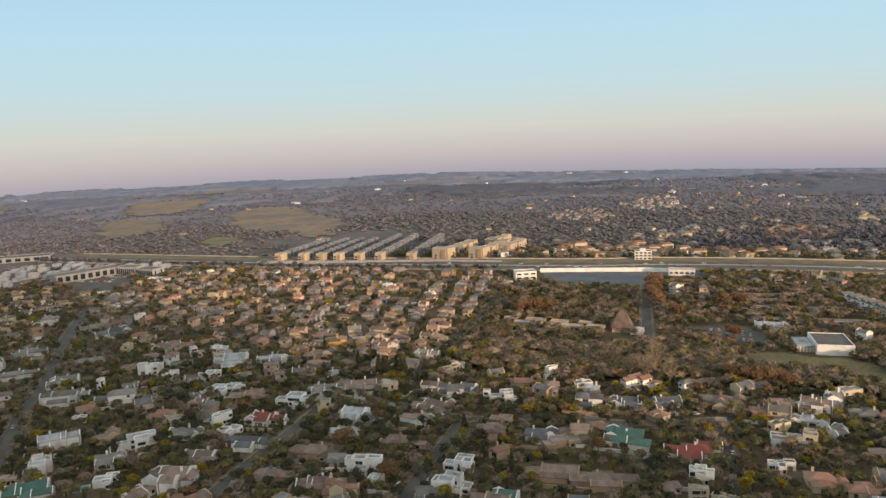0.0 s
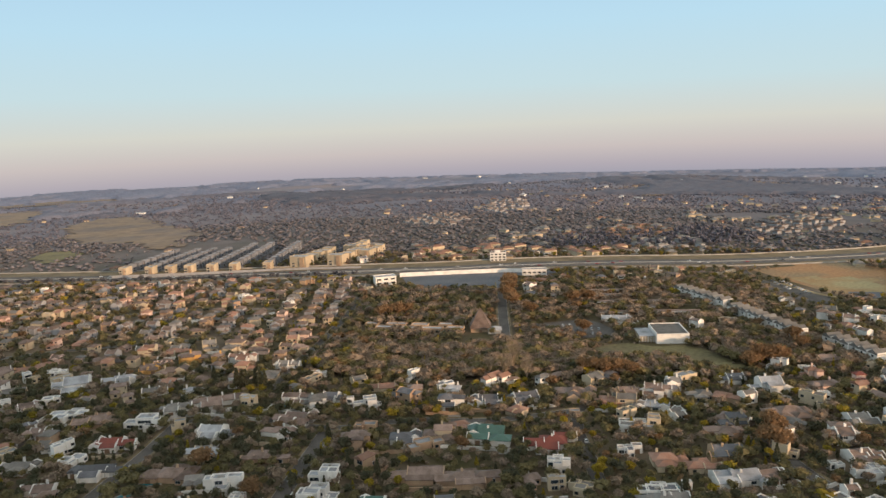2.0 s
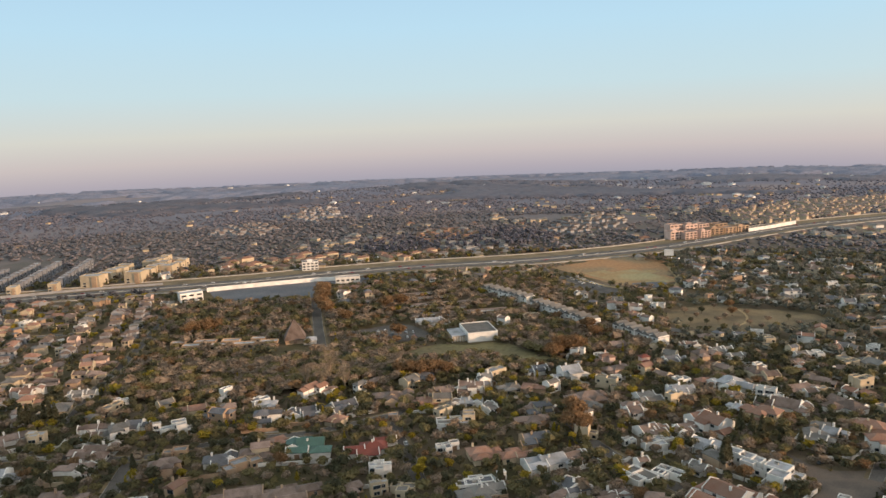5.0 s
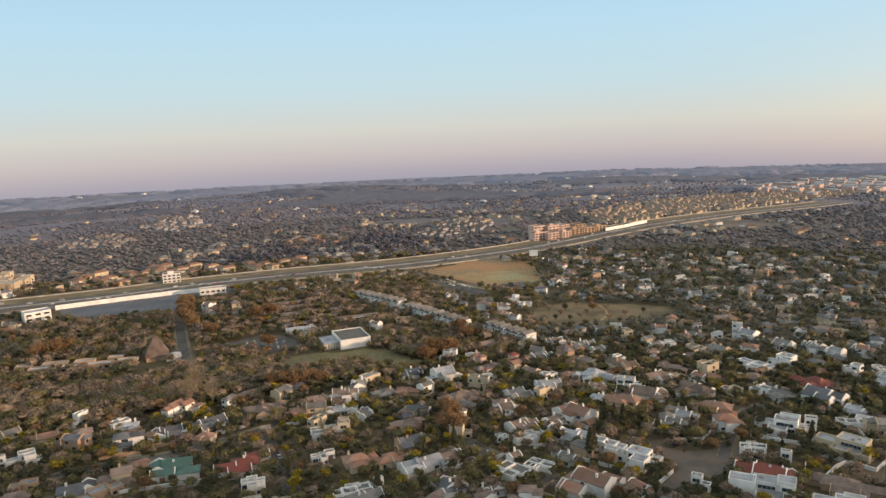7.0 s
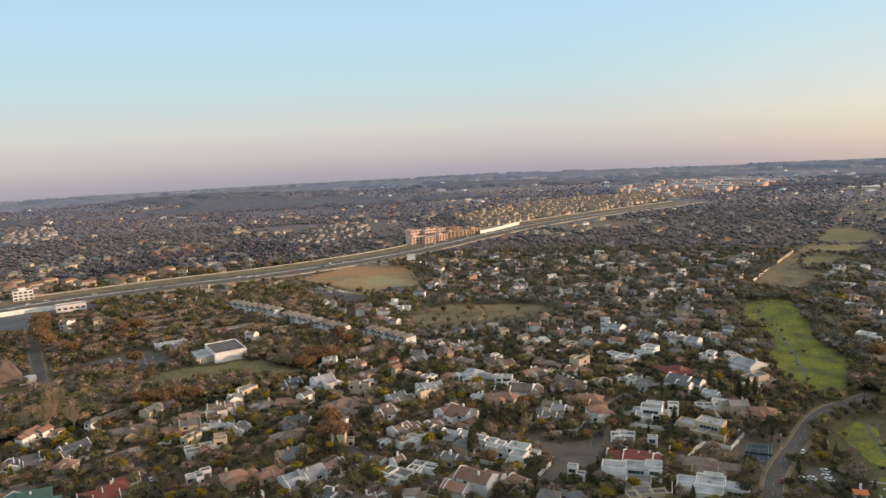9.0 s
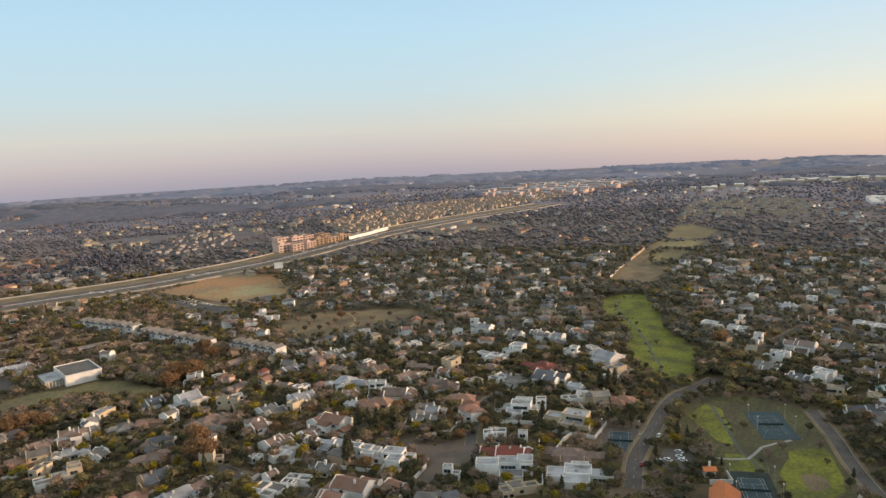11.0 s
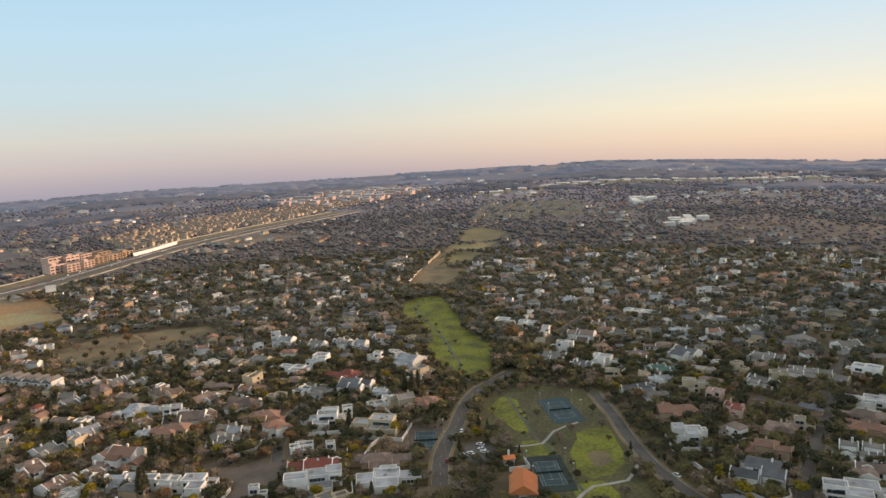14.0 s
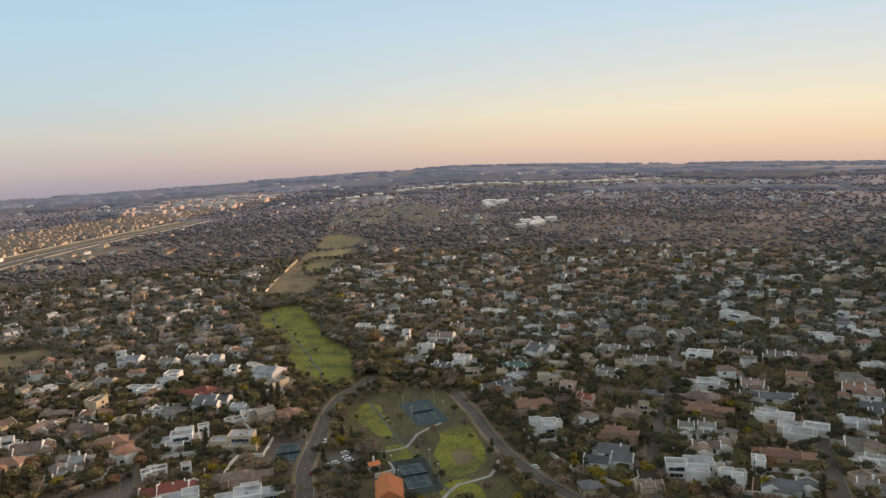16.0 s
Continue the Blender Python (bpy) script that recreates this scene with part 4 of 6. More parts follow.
villa(387, 210, -96, 17, 12, "hip", "grey", "white", 1)
villa(396, 192, -91, 22, 15, "gable", "slate", "white", 2)
villa(394, 173, -96, 13, 10, "hip", "pale", "white", 1)
villa(385, 160, -77, 16, 11, "flat", "pale", "white", 1)
villa(421, 158, -95, 15, 11, "hip", "grey", "white", 1)
villa(385, 141, -84, 19, 14, "hip", "terracotta", "tan", 1)
villa(345, 187, -68, 25, 16, "flat", "pale", "white", 2)
villa(313, 179, -59, 18, 12, "flat", "slate", "white", 1)
villa(313, 166, -65, 10, 6, "flat", "slate", "white", 2)
villa(347, 155, -85, 29, 19, "flat", "pale", "cream", 2)
villa(293, 163, -68, 26, 17, "gable", "red", "white", 1)
villa(279, 158, -63, 28, 18, "flat", "pale", "white", 2)
villa(263, 178, -67, 10, 7, "flat", "slate", "white", 2)
villa(306, 137, -68, 30, 15, "hip", "brown", "tan", 1)
villa(291, 126, -68, 31, 20, "flat", "pale", "white", 1)
villa(225, 206, -80, 27, 19, "hip", "terracotta", "white", 2)
villa(570, 139, -102, 26, 17, "flat", "pale", "white", 1)
villa(563, 112, -96, 24, 16, "flat", "pale", "white", 1)
villa(505, 79, -94, 17, 11, "flat", "pale", "white", 2)
villa(482, 84, -99, 21, 15, "hip", "grey", "white", 1)
villa(530, 67, -98, 22, 16, "hip", "brown", "white", 2)
villa(545, 40, -106, 20, 14, "hip", "grey", "white", 1)
villa(477, 45, -106, 22, 14, "flat", "pale", "white", 2)
villa(494, 30, -93, 19, 14, "hip", "brown", "white", 1)
villa(470, 62, -106, 16, 12, "hip", "slate", "white", 1)
villa(568, 62, -103, 17, 12, "hip", "brown", "white", 1)
villa(431, 22, -70, 21, 15, "hip", "slate", "white", 1)
villa(450, 9, -71, 17, 12, "hip", "pale", "white", 1)
villa(499, -5, -122, 27, 18, "gable", "slate", "white", 2)
villa(470, 11, -65, 18, 13, "hip", "green", "white", 1)
villa(400, 2, -77, 25, 18, "hip", "terracotta", "cream", 1)
villa(368, -9, -76, 22, 15, "flat", "pale", "white", 2)
villa(426, -23, -116, 15, 10, "flat", "brown", "pink", 2)
villa(406, -30, -117, 13, 9, "hip", "red", "pink", 2)
villa(452, -19, -115, 15, 11, "hip", "brown", "white", 1)
villa(389, -47, -104, 21, 15, "hip", "brown", "cream", 1)
villa(393, -60, -97, 14, 9, "flat", "grey", "cream", 2)
villa(358, -41, -98, 20, 14, "hip", "terracotta", "tan", 2)
villa(335, -36, -102, 27, 20, "hip", "slate", "white", 2)
villa(458, -48, -119, 19, 13, "gable", "grey", "white", 1)
villa(481, -75, -99, 28, 13, "hip", "grey", "white", 1)
villa(506, -55, -109, 21, 15, "hip", "grey", "white", 1)
villa(553, -87, -62, 27, 19, "hip", "grey", "white", 1)
villa(487, -108, -115, 21, 14, "flat", "pale", "white", 2)
villa(496, -135, -115, 22, 15, "hip", "brown", "white", 1)
villa(437, -102, -107, 28, 18, "flat", "pale", "white", 1)
villa(413, -94, -108, 24, 18, "hip", "brown", "tan", 1)
villa(433, -131, -105, 24, 18, "hip", "brown", "white", 1)
villa(396, -93, -106, 28, 13, "hip", "terracotta", "tan", 1)
villa(413, -132, -102, 29, 13, "hip", "slate", "white", 1)
villa(389, -125, -111, 24, 16, "flat", "pale", "white", 1)
villa(366, -77, -99, 14, 9, "gable", "grey", "white", 2)
villa(366, -88, -102, 13, 8, "gable", "grey", "white", 2)
villa(346, -82, -99, 23, 16, "hip", "brown", "white", 1)
villa(322, -72, -95, 27, 18, "flat", "pale", "white", 2)
villa(314, -88, -95, 16, 10, "flat", "pale", "white", 2)
villa(328, -100, -103, 13, 9, "flat", "pale", "white", 2)
villa(370, -130, -112, 34, 22, "flat", "pale", "white", 1)
villa(337, -116, -101, 30, 14, "hip", "terracotta", "tan", 1)
villa(308, -108, -108, 22, 16, "hip", "slate", "white", 1)
villa(420, -179, -110, 23, 17, "hip", "terracotta", "white", 2)
villa(444, -186, -105, 26, 19, "hip", "grey", "tan", 1)
villa(482, -179, -104, 22, 15, "hip", "brown", "tan", 1)
villa(490, -160, -104, 22, 16, "hip", "grey", "white", 1)
villa(469, -212, -99, 19, 13, "flat", "pale", "white", 1)
villa(399, -177, -106, 21, 15, "hip", "slate", "white", 1)
villa(376, -164, -109, 19, 14, "hip", "pale", "white", 1)
villa(351, -152, -108, 21, 15, "hip", "grey", "white", 1)
villa(334, -153, -101, 22, 14, "flat", "pale", "white", 1)
villa(582, -162, -134, 34, 22, "flat", "pale", "white", 2)
villa(541, -107, -60, 27, 20, "hip", "grey", "white", 1)
villa(527, -205, -106, 23, 16, "flat", "pale", "white", 2)
villa(574, -200, -138, 15, 11, "hip", "terracotta", "tan", 1)
villa(586, -241, -135, 18, 12, "flat", "pale", "white", 2)
villa(539, -240, -101, 25, 17, "flat", "pale", "white", 1)
villa(635, -151, -138, 21, 14, "flat", "pale", "white", 1)
villa(575, -50, -59, 28, 13, "hip", "grey", "white", 1)
villa(603, -26, -97, 22, 15, "flat", "pale", "white", 1)
villa(561, -3, -101, 21, 15, "hip", "pale", "white", 1)
villa(615, 32, -97, 27, 18, "flat", "pale", "white", 1)
villa(649, 93, -106, 21, 15, "hip", "pale", "white", 1)
villa(601, -68, -61, 24, 17, "hip", "grey", "white", 1)
villa(536, -146, -136, 20, 14, "hip", "grey", "white", 1)
villa(310, -142, -110, 13, 10, "hip", "grey", "white", 1)


# ---- large buildings ----
def block(x, y, turn, w, d, h, wall, roof, label, category, name="apartment_block", storeys=4, cols=5, crown=True, group="", glaze=0.0):
    """A flat-roofed block with parapet, roof box and rows of windows on its front and side."""
    ob = thing(name, x, y, turn, label, category, group)
    walls = Shape().walled(-w / 2, -d / 2, w / 2, d / 2, -1, h, 0.9, 0.4)
    part("wall", walls, wall, ob)
    part("roof", Shape().box(-w / 2 + 0.42, -d / 2 + 0.42, h, w / 2 - 0.42, d / 2 - 0.42, h + 0.2), roof, ob)
    if crown:
        part("roof_unit", Shape().box(-w * 0.2, -d * 0.2, h + 0.2, w * 0.15, d * 0.2, h + 2.6), wall, ob, "lift housing on the roof")
    tall = glaze * h or 0.8
    unit = Shape().box(-w / cols * 0.3, -0.25, -tall, w / cols * 0.3, 0.1, tall).mesh("window", GLASS)
    for level in range(storeys):
        z = h / storeys * (level + 0.55)
        for i in range(cols):
            part("window", unit, None, ob, at=on_wall(-w / 2, -d / 2, w / 2, d / 2, 0, (i + 0.5) / cols, z))
        for i in range(2):
            part("window", unit, None, ob, at=on_wall(-w / 2, -d / 2, w / 2, d / 2, 1, (i + 0.5) / 2, z))
    mark_disc(taken, x, y, max(w, d) * 0.65)
    return ob


def apartment_row(x, y, turn, units, wall, label, front=(14, 8.4), body=(6.6, 7.4)):
    """A long row of flats seen end on: a lit gable block, then stepped units with pale roofs and dark gaps running back."""
    ob = thing("apartment_row", x, y, turn, label, "apartment row", "apartment rows")
    for i in range(units):
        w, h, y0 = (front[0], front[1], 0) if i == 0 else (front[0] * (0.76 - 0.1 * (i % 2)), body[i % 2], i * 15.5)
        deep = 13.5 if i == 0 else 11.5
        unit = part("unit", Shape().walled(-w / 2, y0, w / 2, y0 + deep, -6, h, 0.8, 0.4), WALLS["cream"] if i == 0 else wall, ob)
        part("roof", Shape().box(-w / 2 + 0.45, y0 + 0.45, h + 0.02, w / 2 - 0.45, y0 + deep - 0.45, h + 0.2), ROOFS["pale"], unit, "pale flat roof")
        if i == 0:
            part("bay", Shape().box(w * 0.12, y0 - 1.2, -4, w * 0.38, y0 + 0.2, h - 0.8), WALLS["tan"], unit, "brown brick stair bay")
        elif i % 2:
            part("link", Shape().box(-w * 0.25, y0 - 4.1, -4, w * 0.25, y0 + 0.1, h - 2.2), WALLS["tan"], unit, "brown stair link between the units")
        for level in range(2):
            for a in ((0.22, 0.76) if i == 0 else (0.5,)):
                part("window", WINDOWS[3], None, unit, at=on_wall(-w / 2, y0, w / 2, y0 + deep, 0 if i == 0 else 1, a, 2.0 + 3.1 * level))
    for k in range(units):
        mark_disc(taken, x - math.sin(radians(turn)) * 15.5 * k, y + math.cos(radians(turn)) * 15.5 * k, 11)


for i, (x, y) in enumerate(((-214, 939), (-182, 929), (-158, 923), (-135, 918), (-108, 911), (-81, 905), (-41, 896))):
    # units behind the cream end are coloured blue-grey as if in shade
    apartment_row(x, y, -20 + i, 11 if i > 3 else 9, WALLS["shade_side"], "long apartment row with cream end, pale roofs and shade-coloured blue-grey sides", (9.5, 8.8), (9.6, 9.4))
for x, y, n, front, body in ((-4, 896, 6, (22, 13), (10, 11)), (40, 890, 6, (20, 13), (10, 11)), (79, 926, 4, (16, 11), (9, 10)), (64, 980, 4, (16, 11), (9, 10))):
    apartment_row(x, y, -30, n, WALLS["cream"], "cream four-storey apartment row with flat roofs", front, body)
garden_wall([(-222, 919), (-131, 900), (-31, 885), (2, 878), (69, 858)], WALLS["pale"], "long pale wall in front of the apartment rows", 1.8)
block(233, 843, -14, 19, 12, 10, WALLS["white"], ROOFS["brown"], "white office building beyond the motorway", "office", "office_building", 3, 4)
for x, y, turn, w, d, h in ((-432, 875, 44, 76, 24, 9), (-383, 886, -20, 27, 18, 10), (-353, 870, -28, 28, 18, 9), (-630, 1059, 14, 110, 26, 7)):
    block(x, y, turn, w, d, h, WALLS["pale"], ROOFS["grey"], "long pale office block with tall glazed bays and flat roof", "office", "office_building", 1, 9, False, glaze=0.32)
sheet("car_park", [(-431, 825), (-386, 866), (-357, 825), (-361, 779), (-396, 772)], ASPHALT, "office car park with rows of cars", category="car park")
# pink apartment complex by the motorway
for i, (x, y, w, h, tone) in enumerate(((724, 761, 20, 11, "pink"), (739, 750, 20, 10, "pink"), (767, 752, 18, 9, "pink"), (768, 809, 20, 13, "pink"), (790, 801, 22, 12, "pink"), (819, 806, 20, 10, "pink"), (802, 764, 22, 9, "tan"), (828, 764, 22, 8, "tan"), (854, 765, 22, 8, "tan"), (847, 799, 22, 9, "tan"))):
    block(x, y, -8 + 4 * (i % 3), w, 15, h, WALLS[tone], ROOFS["brown" if i % 2 else "terracotta"], f"{'pale pink plastered' if tone == 'pink' else 'tan brick'} apartment block with flat roof", "apartment block", storeys=3, cols=3, crown=i % 2 == 0, group="pink apartments")


def hall():
    ob = thing("assembly_hall", 262, 483, -15, "large white hall with flat grey roof and low wing", "hall")
    walls = Shape().walled(-11.5, -15, 11.5, 15, -0.5, 6.6, 0.8, 0.5)
    part("wall", walls, WALLS["white"], ob)
    part("roof", Shape().box(-10.9, -14.4, 6.62, 10.9, 14.4, 6.8), ROOFS["grey"], ob, "flat grey roof")
    wing = part("wing", Shape().box(-22, -9, -0.5, -11.7, 10, 4.4), WALLS["cream"], ob, "low cream side wing with columns")
    part("wing_roof", Shape().box(-23, -10.5, 4.4, -11.8, 11, 4.9), ROOFS["pale"], ob, "pale wing roof")
    for i in range(6):
        part("column", Shape().box(-22.9 + 2.0 * i, -10.4, -0.5, -22.4 + 2.0 * i, -9.9, 4.4), WALLS["white"], wing)
    mark_disc(taken, 258, 486, 24)


hall()
villa(247, 538, -20, 24, 14, "hip", "pale", "white", 1)


def chapel():
    ob = thing("chapel", 136, 550, -14, "brown-roofed chapel with a tall pyramid roof", "chapel")
    part("wall", Shape().box(-7.5, -7.5, -0.3, 7.5, 7.5, 3.6), WALLS["tan"], ob)
    part("porch", Shape().box(6, -13, -0.3, 16, -3, 3.2), WALLS["white"], ob, "white plastered porch")
    part("roof", Shape().roof(-7.5, -7.5, 7.5, 7.5, 3.6, 15, 1.0), ROOFS["brown"], ob, "steep brown pyramid roof")
    part("porch_roof", Shape().roof(6.6, -13, 16, -3, 3.2, 2.0, 0.6), ROOFS["pale"], ob, "pale low porch roof")
    part("door", DOOR, None, ob, at=pose(0, -7.55, 0))
    mark_disc(taken, 134, 548, 16)
    mark_disc(taken, 126, 524, 16)


chapel()

# depot with a long white wall and pale gatehouse
garden_wall([(105, 785), (131, 781), (165, 776), (216, 766), (261, 747)], WALLS["white"], "long bright white boundary wall of the depot yard", 4.5)
block(85, 756, 4, 22, 14, 8, WALLS["white"], ROOFS["pale"], "white gatehouse with pale roof", "gatehouse", "gatehouse", 2, 3, False)
block(245, 742, -16, 26, 10, 6, WALLS["white"], ROOFS["pale"], "low white depot office", "office", "office_building", 1, 5, False)


def terrace(x, y, turn, n, label):
    """A row of joined white houses with grey roofs and stepped party walls."""
    ob = thing("terrace", x, y, turn, label, "terrace", "white terraces")
    for i in range(n):
        x0 = i * 8.2
        wob = 0.9 * (i % 2)
        unit = part("unit", Shape().walled(x0, -5 + wob, x0 + 8.1, 5 + wob, -0.4, 6.2, rise=2.4), WALLS["white"], ob)
        part("roof", Shape().roof(x0 + 0.2, -5 + wob, x0 + 7.9, 5 + wob, 6.3, 2.7, 0.35, 0.0), ROOFS["grey"], unit, "grey tiled roof")
        part("party_wall", Shape().box(x0 + 8.0, -5.2 + wob, -0.4, x0 + 8.25, 5.2 + wob, 7.4), WALLS["white"], unit)
        for z in (1.5, 4.6):
            part("window", PANE, None, unit, at=pose(x0 + 4, -5 + wob, z))
        c, s = math.cos(radians(turn)), math.sin(radians(turn))
        mark_disc(taken, x + c * (x0 + 4), y + s * (x0 + 4), 9)
    return ob


terrace(341, 611, -82, 8, "row of joined white terraced houses with grey roofs")
terrace(347, 533, -89, 10, "row of joined white terraced houses with grey roofs and gables")
terrace(359, 436, -90, 6, "short row of joined white terraced houses with grey roofs")


# low school ranges with dark roofs and white fascias
def school_range(x, y, turn, w):
    ob = thing("school_range", x, y, turn, "long low school building with brown roof and white fascia", "school building", "school ranges")
    part("wall", Shape().box(-w / 2, -3.5, -0.3, w / 2, 3.5, 2.7), WALLS["tan"], ob)
    part("roof", Shape().roof(-w / 2, -3.5, w / 2, 3.5, 2.8, 1.1, 0.7, 0.0), ROOFS["brown"], ob)
    part("fascia", Shape().box(-w / 2 - 0.7, -4.5, 2.5, w / 2 + 0.7, -4.25, 3.0), WALLS["white"], ob, "white fascia board")
    for i in range(5):
        part("window", WINDOWS[1], None, ob, at=on_wall(-w / 2, -3.5, w / 2, 3.5, 0, (i + 0.5) / 5, 1.4))
    for k in (-0.35, 0, 0.35):
        mark_disc(taken, x + k * w * math.cos(radians(turn)), y + k * w * math.sin(radians(turn)), 7)


for x, y, w in ((283, 634, 40), (277, 616, 44), (283, 587, 60), (272, 570, 44), (270, 553, 60), (306, 541, 28), (228, 635, 24)):
    school_range(x, y, -18, w)
for i, (x, y) in enumerate(((54, 587), (62, 573), (73, 579), (80, 564), (91, 570), (98, 556), (111, 564), (116, 551))):
    block(x, y, -26, 11 + 3 * (i % 3), 7, 3.4, WALLS["tan"], ROOFS["pale"], "low brick range with pale flat roof", "building", "low_range", 1, 3, False, "low ranges")


def billboard(x, y, turn):
    ob = thing("billboard", x, y, turn, "large blank white roadside billboard on a post", "billboard")
    part("post", Shape().tube(0, 0, -0.5, 9, 0.5, 0.4), CONCRETE, ob)
    part("board", Shape().box(-5, -0.4, 8, 5, 0.4, 15), WALLS["white"], ob, "blank white board")


billboard(585, 622, -44)


def tennis_court(x, y, turn, rim, label):
    ob = thing("tennis_court", x, y, turn, label, "tennis court")
    part("surface", Shape().box(-18, -9, -0.2, 18, 9, 0.12), rim, ob)
    part("playing_area", Shape().box(-12, -5.6, 0.12, 12, 5.6, 0.14), COURT, ob, "blue-grey playing area")
    lines = Shape()
    for a, b in ((-5.5, 0.1), (5.4, 0.1), (-4.15, 0.1), (4.05, 0.1)):
        lines.box(-11.9, a, 0.14, 11.9, a + b, 0.16)
    for a in (-11.9, 11.8, -6.4, 6.3):
        lines.box(a, -5.4, 0.14, a + 0.1, 5.4, 0.165)
    lines.box(-6.4, -0.05, 0.14, 6.3, 0.05, 0.162)
    part("court_lines", lines, PAINT, ob, "white court lines")
    part("net", Shape().box(-0.03, -6.2, 0.12, 0.03, 6.2, 1.05), COURT_RIM, ob, "dark net")
    for px in (-18, -6, 6, 18):
        for py in (-9, 9):
            part("fence_post", Shape().tube(px, py, 0, 3.2, 0.06, 0.06, 5), CONCRETE, ob)
    for px in (-8, 8):
        for py in (-9.3, 9.3):
            lamp = part("light_mast", Shape().tube(px, py, 0, 8, 0.1, 0.07, 6), CONCRETE, ob, "slim floodlight mast")
            part("lamp_head", Shape().box(px - 0.5, py - 0.25, 8, px + 0.5, py + 0.25, 8.3), WALLS["white"], lamp, "white floodlight head")
    mark_disc(taken, x, y, 17)


tennis_court(317, 56, 22, COURT_RIM, "fenced tennis court with dark green rim beside the clubhouse")
tennis_court(394, 63, 27, COURT, "plain blue-green tennis court in the park")
tennis_court(338, 124, 20, PAVING, "tennis court behind villas")


def clubhouse():
    ob = thing("clubhouse", 296, 64, 12, "clubhouse with bright orange gabled roofs", "clubhouse")
    part("wall", Shape().walled(-8, -5.5, 8, 5.5, -0.3, 4, rise=3.4), WALLS["cream"], ob)
    part("wall", Shape().walled(8.9, 0, 14, 4.5, -0.3, 3.4, rise=1.8), WALLS["cream"], ob)
    part("roof", Shape().roof(-8, -5.5, 8, 5.5, 4, 3.9, 0.8, 0.0), ROOFS["orange"], ob, "bright orange gabled roof")
    part("roof", Shape().roof(9.4, 0, 14, 4.5, 3.4, 2.1, 0.5, 0.0), ROOFS["orange"], ob, "small orange gabled roof")
    for y in (-3.5, 0, 3.5):
        part("window", WINDOWS[1], None, ob, at=pose(-8, y, 1.7, 0, 0, 270))
    part("door", DOOR, None, ob, at=pose(-4, -5.55, 0))
    mark_disc(taken, 302, 67, 15)


clubhouse()
villa(322, 76, 30, 9, 8, "gable", "orange", "white", 1)

for x, y, a in ((-88, 334, 40), (-18, 429, 10), (-175, 321, 20), (151, 277, 0), (322, -29, 5), (303, -89, 0), (-77, 346, 0)):
    pool(x, y, a)
for pts in ([(322, -21), (309, -38), (316, -46), (326, -46)], [(344, -5), (328, -15)], [(234, 186), (248, 190), (267, 194)], [(297, 212), (306, 206), (327, 210)], [(-66, 428), (-45, 418), (-27, 406)], [(412, 267), (437, 268)], [(309, 147), (325, 149), (341, 147)], [(216, 266), (215, 257), (222, 259)], [(405, 248), (398, 202)], [(395, -55), (415, -66)]):
    garden_wall(pts, WALLS["white"], "white plastered garden wall with coping")

PINES = [(323, 883), (422, 854), (550, 831), (629, 888), (609, 1007), (441, 1024), (332, 963)]
# ---- the rest of the suburb ----
rng = random.Random(4)


def free(x, y, r):
    return not any(is_in(taken, x + dx, y + dy) for dx, dy in ((0, 0), (r, 0), (-r, 0), (0, r), (0, -r)))


def in_view(x, y, margin=4):
    """The wedge that the drone sees while it turns."""
    a = math.degrees(math.atan2(-x, y))
    return -116 - margin < a < 32 + margin


ESTATE = [(-310, 579), (-344, 692), (-301, 804), (-239, 853), (-152, 868), (57, 783), (48, 692), (25, 610), (3, 545), (-20, 475), (-88, 483), (-161, 561), (-250, 593)]
mark_area(sparse, ESTATE)
estate, suburb = Heap(), Heap()
for i in range(-30, 30):                      # rows of like houses in the estate
    for j in range(0, 30):
        x, y = -200 + 21 * i + rng.uniform(-2.5, 2.5) + 3.5 * j, 470 + 20 * j + rng.uniform(-2.5, 2.5) - 4.0 * i
        if inside(ESTATE, np.array(x), np.array(y)) and free(x, y, 5):
            estate.house(x, y, -20 + rng.choice((0, 0, 90)) + rng.uniform(-6, 6), rng.uniform(13.5, 17), rng.uniform(11, 13.5), "hip",
                         rng.choice(("terracotta", "brown", "brown", "brown", "grey")), rng.choice(("cream", "pink", "tan", "cream", "pale", "pale")), rng.choice((1, 2, 2)))
estate.link("estate_houses", "dense estate of small cream houses with terracotta roofs")
singles = 0
for k in range(9000):                         # villas elsewhere, the nearest as things of their own
    a, r = radians(rng.uniform(-118, 34)), math.sqrt(rng.uniform(290 ** 2, 920 ** 2))
    x, y = -r * math.sin(a), r * math.cos(a)
    if is_in(wooded, x, y) or not free(x, y, 17 if r < 470 else 12.5 + (r - 470) / (70 if a < -0.9 else 150)):
        continue
    w = rng.uniform(12, 20) if r < 480 else rng.uniform(11, 18)
    roofs = ("brown", "terracotta", "grey", "slate", "brown") if math.degrees(a) > -50 else ("grey", "slate", "grey", "brown", "slate", "terracotta")
    style = rng.choice(("hip", "hip", "gable", "flat"))
    roof = rng.choice(("pale", "grey") if a > -0.9 else ("grey", "slate", "grey", "pale")) if style == "flat" else rng.choice(roofs)
    spec = (x, y, math.degrees(a) + rng.choice((-40, -15, 0, 20, 45)), w, w * rng.uniform(0.6, 0.85), style, roof, rng.choice(("white", "cream", "cream", "white", "tan")), rng.choice((1, 1, 2)))
    if r < 420 and singles < 16:
        singles += 1
        villa(*spec)
    else:
        suburb.house(*spec)
suburb.link("suburb_houses", "leafy suburb of white villas with grey and brown roofs")


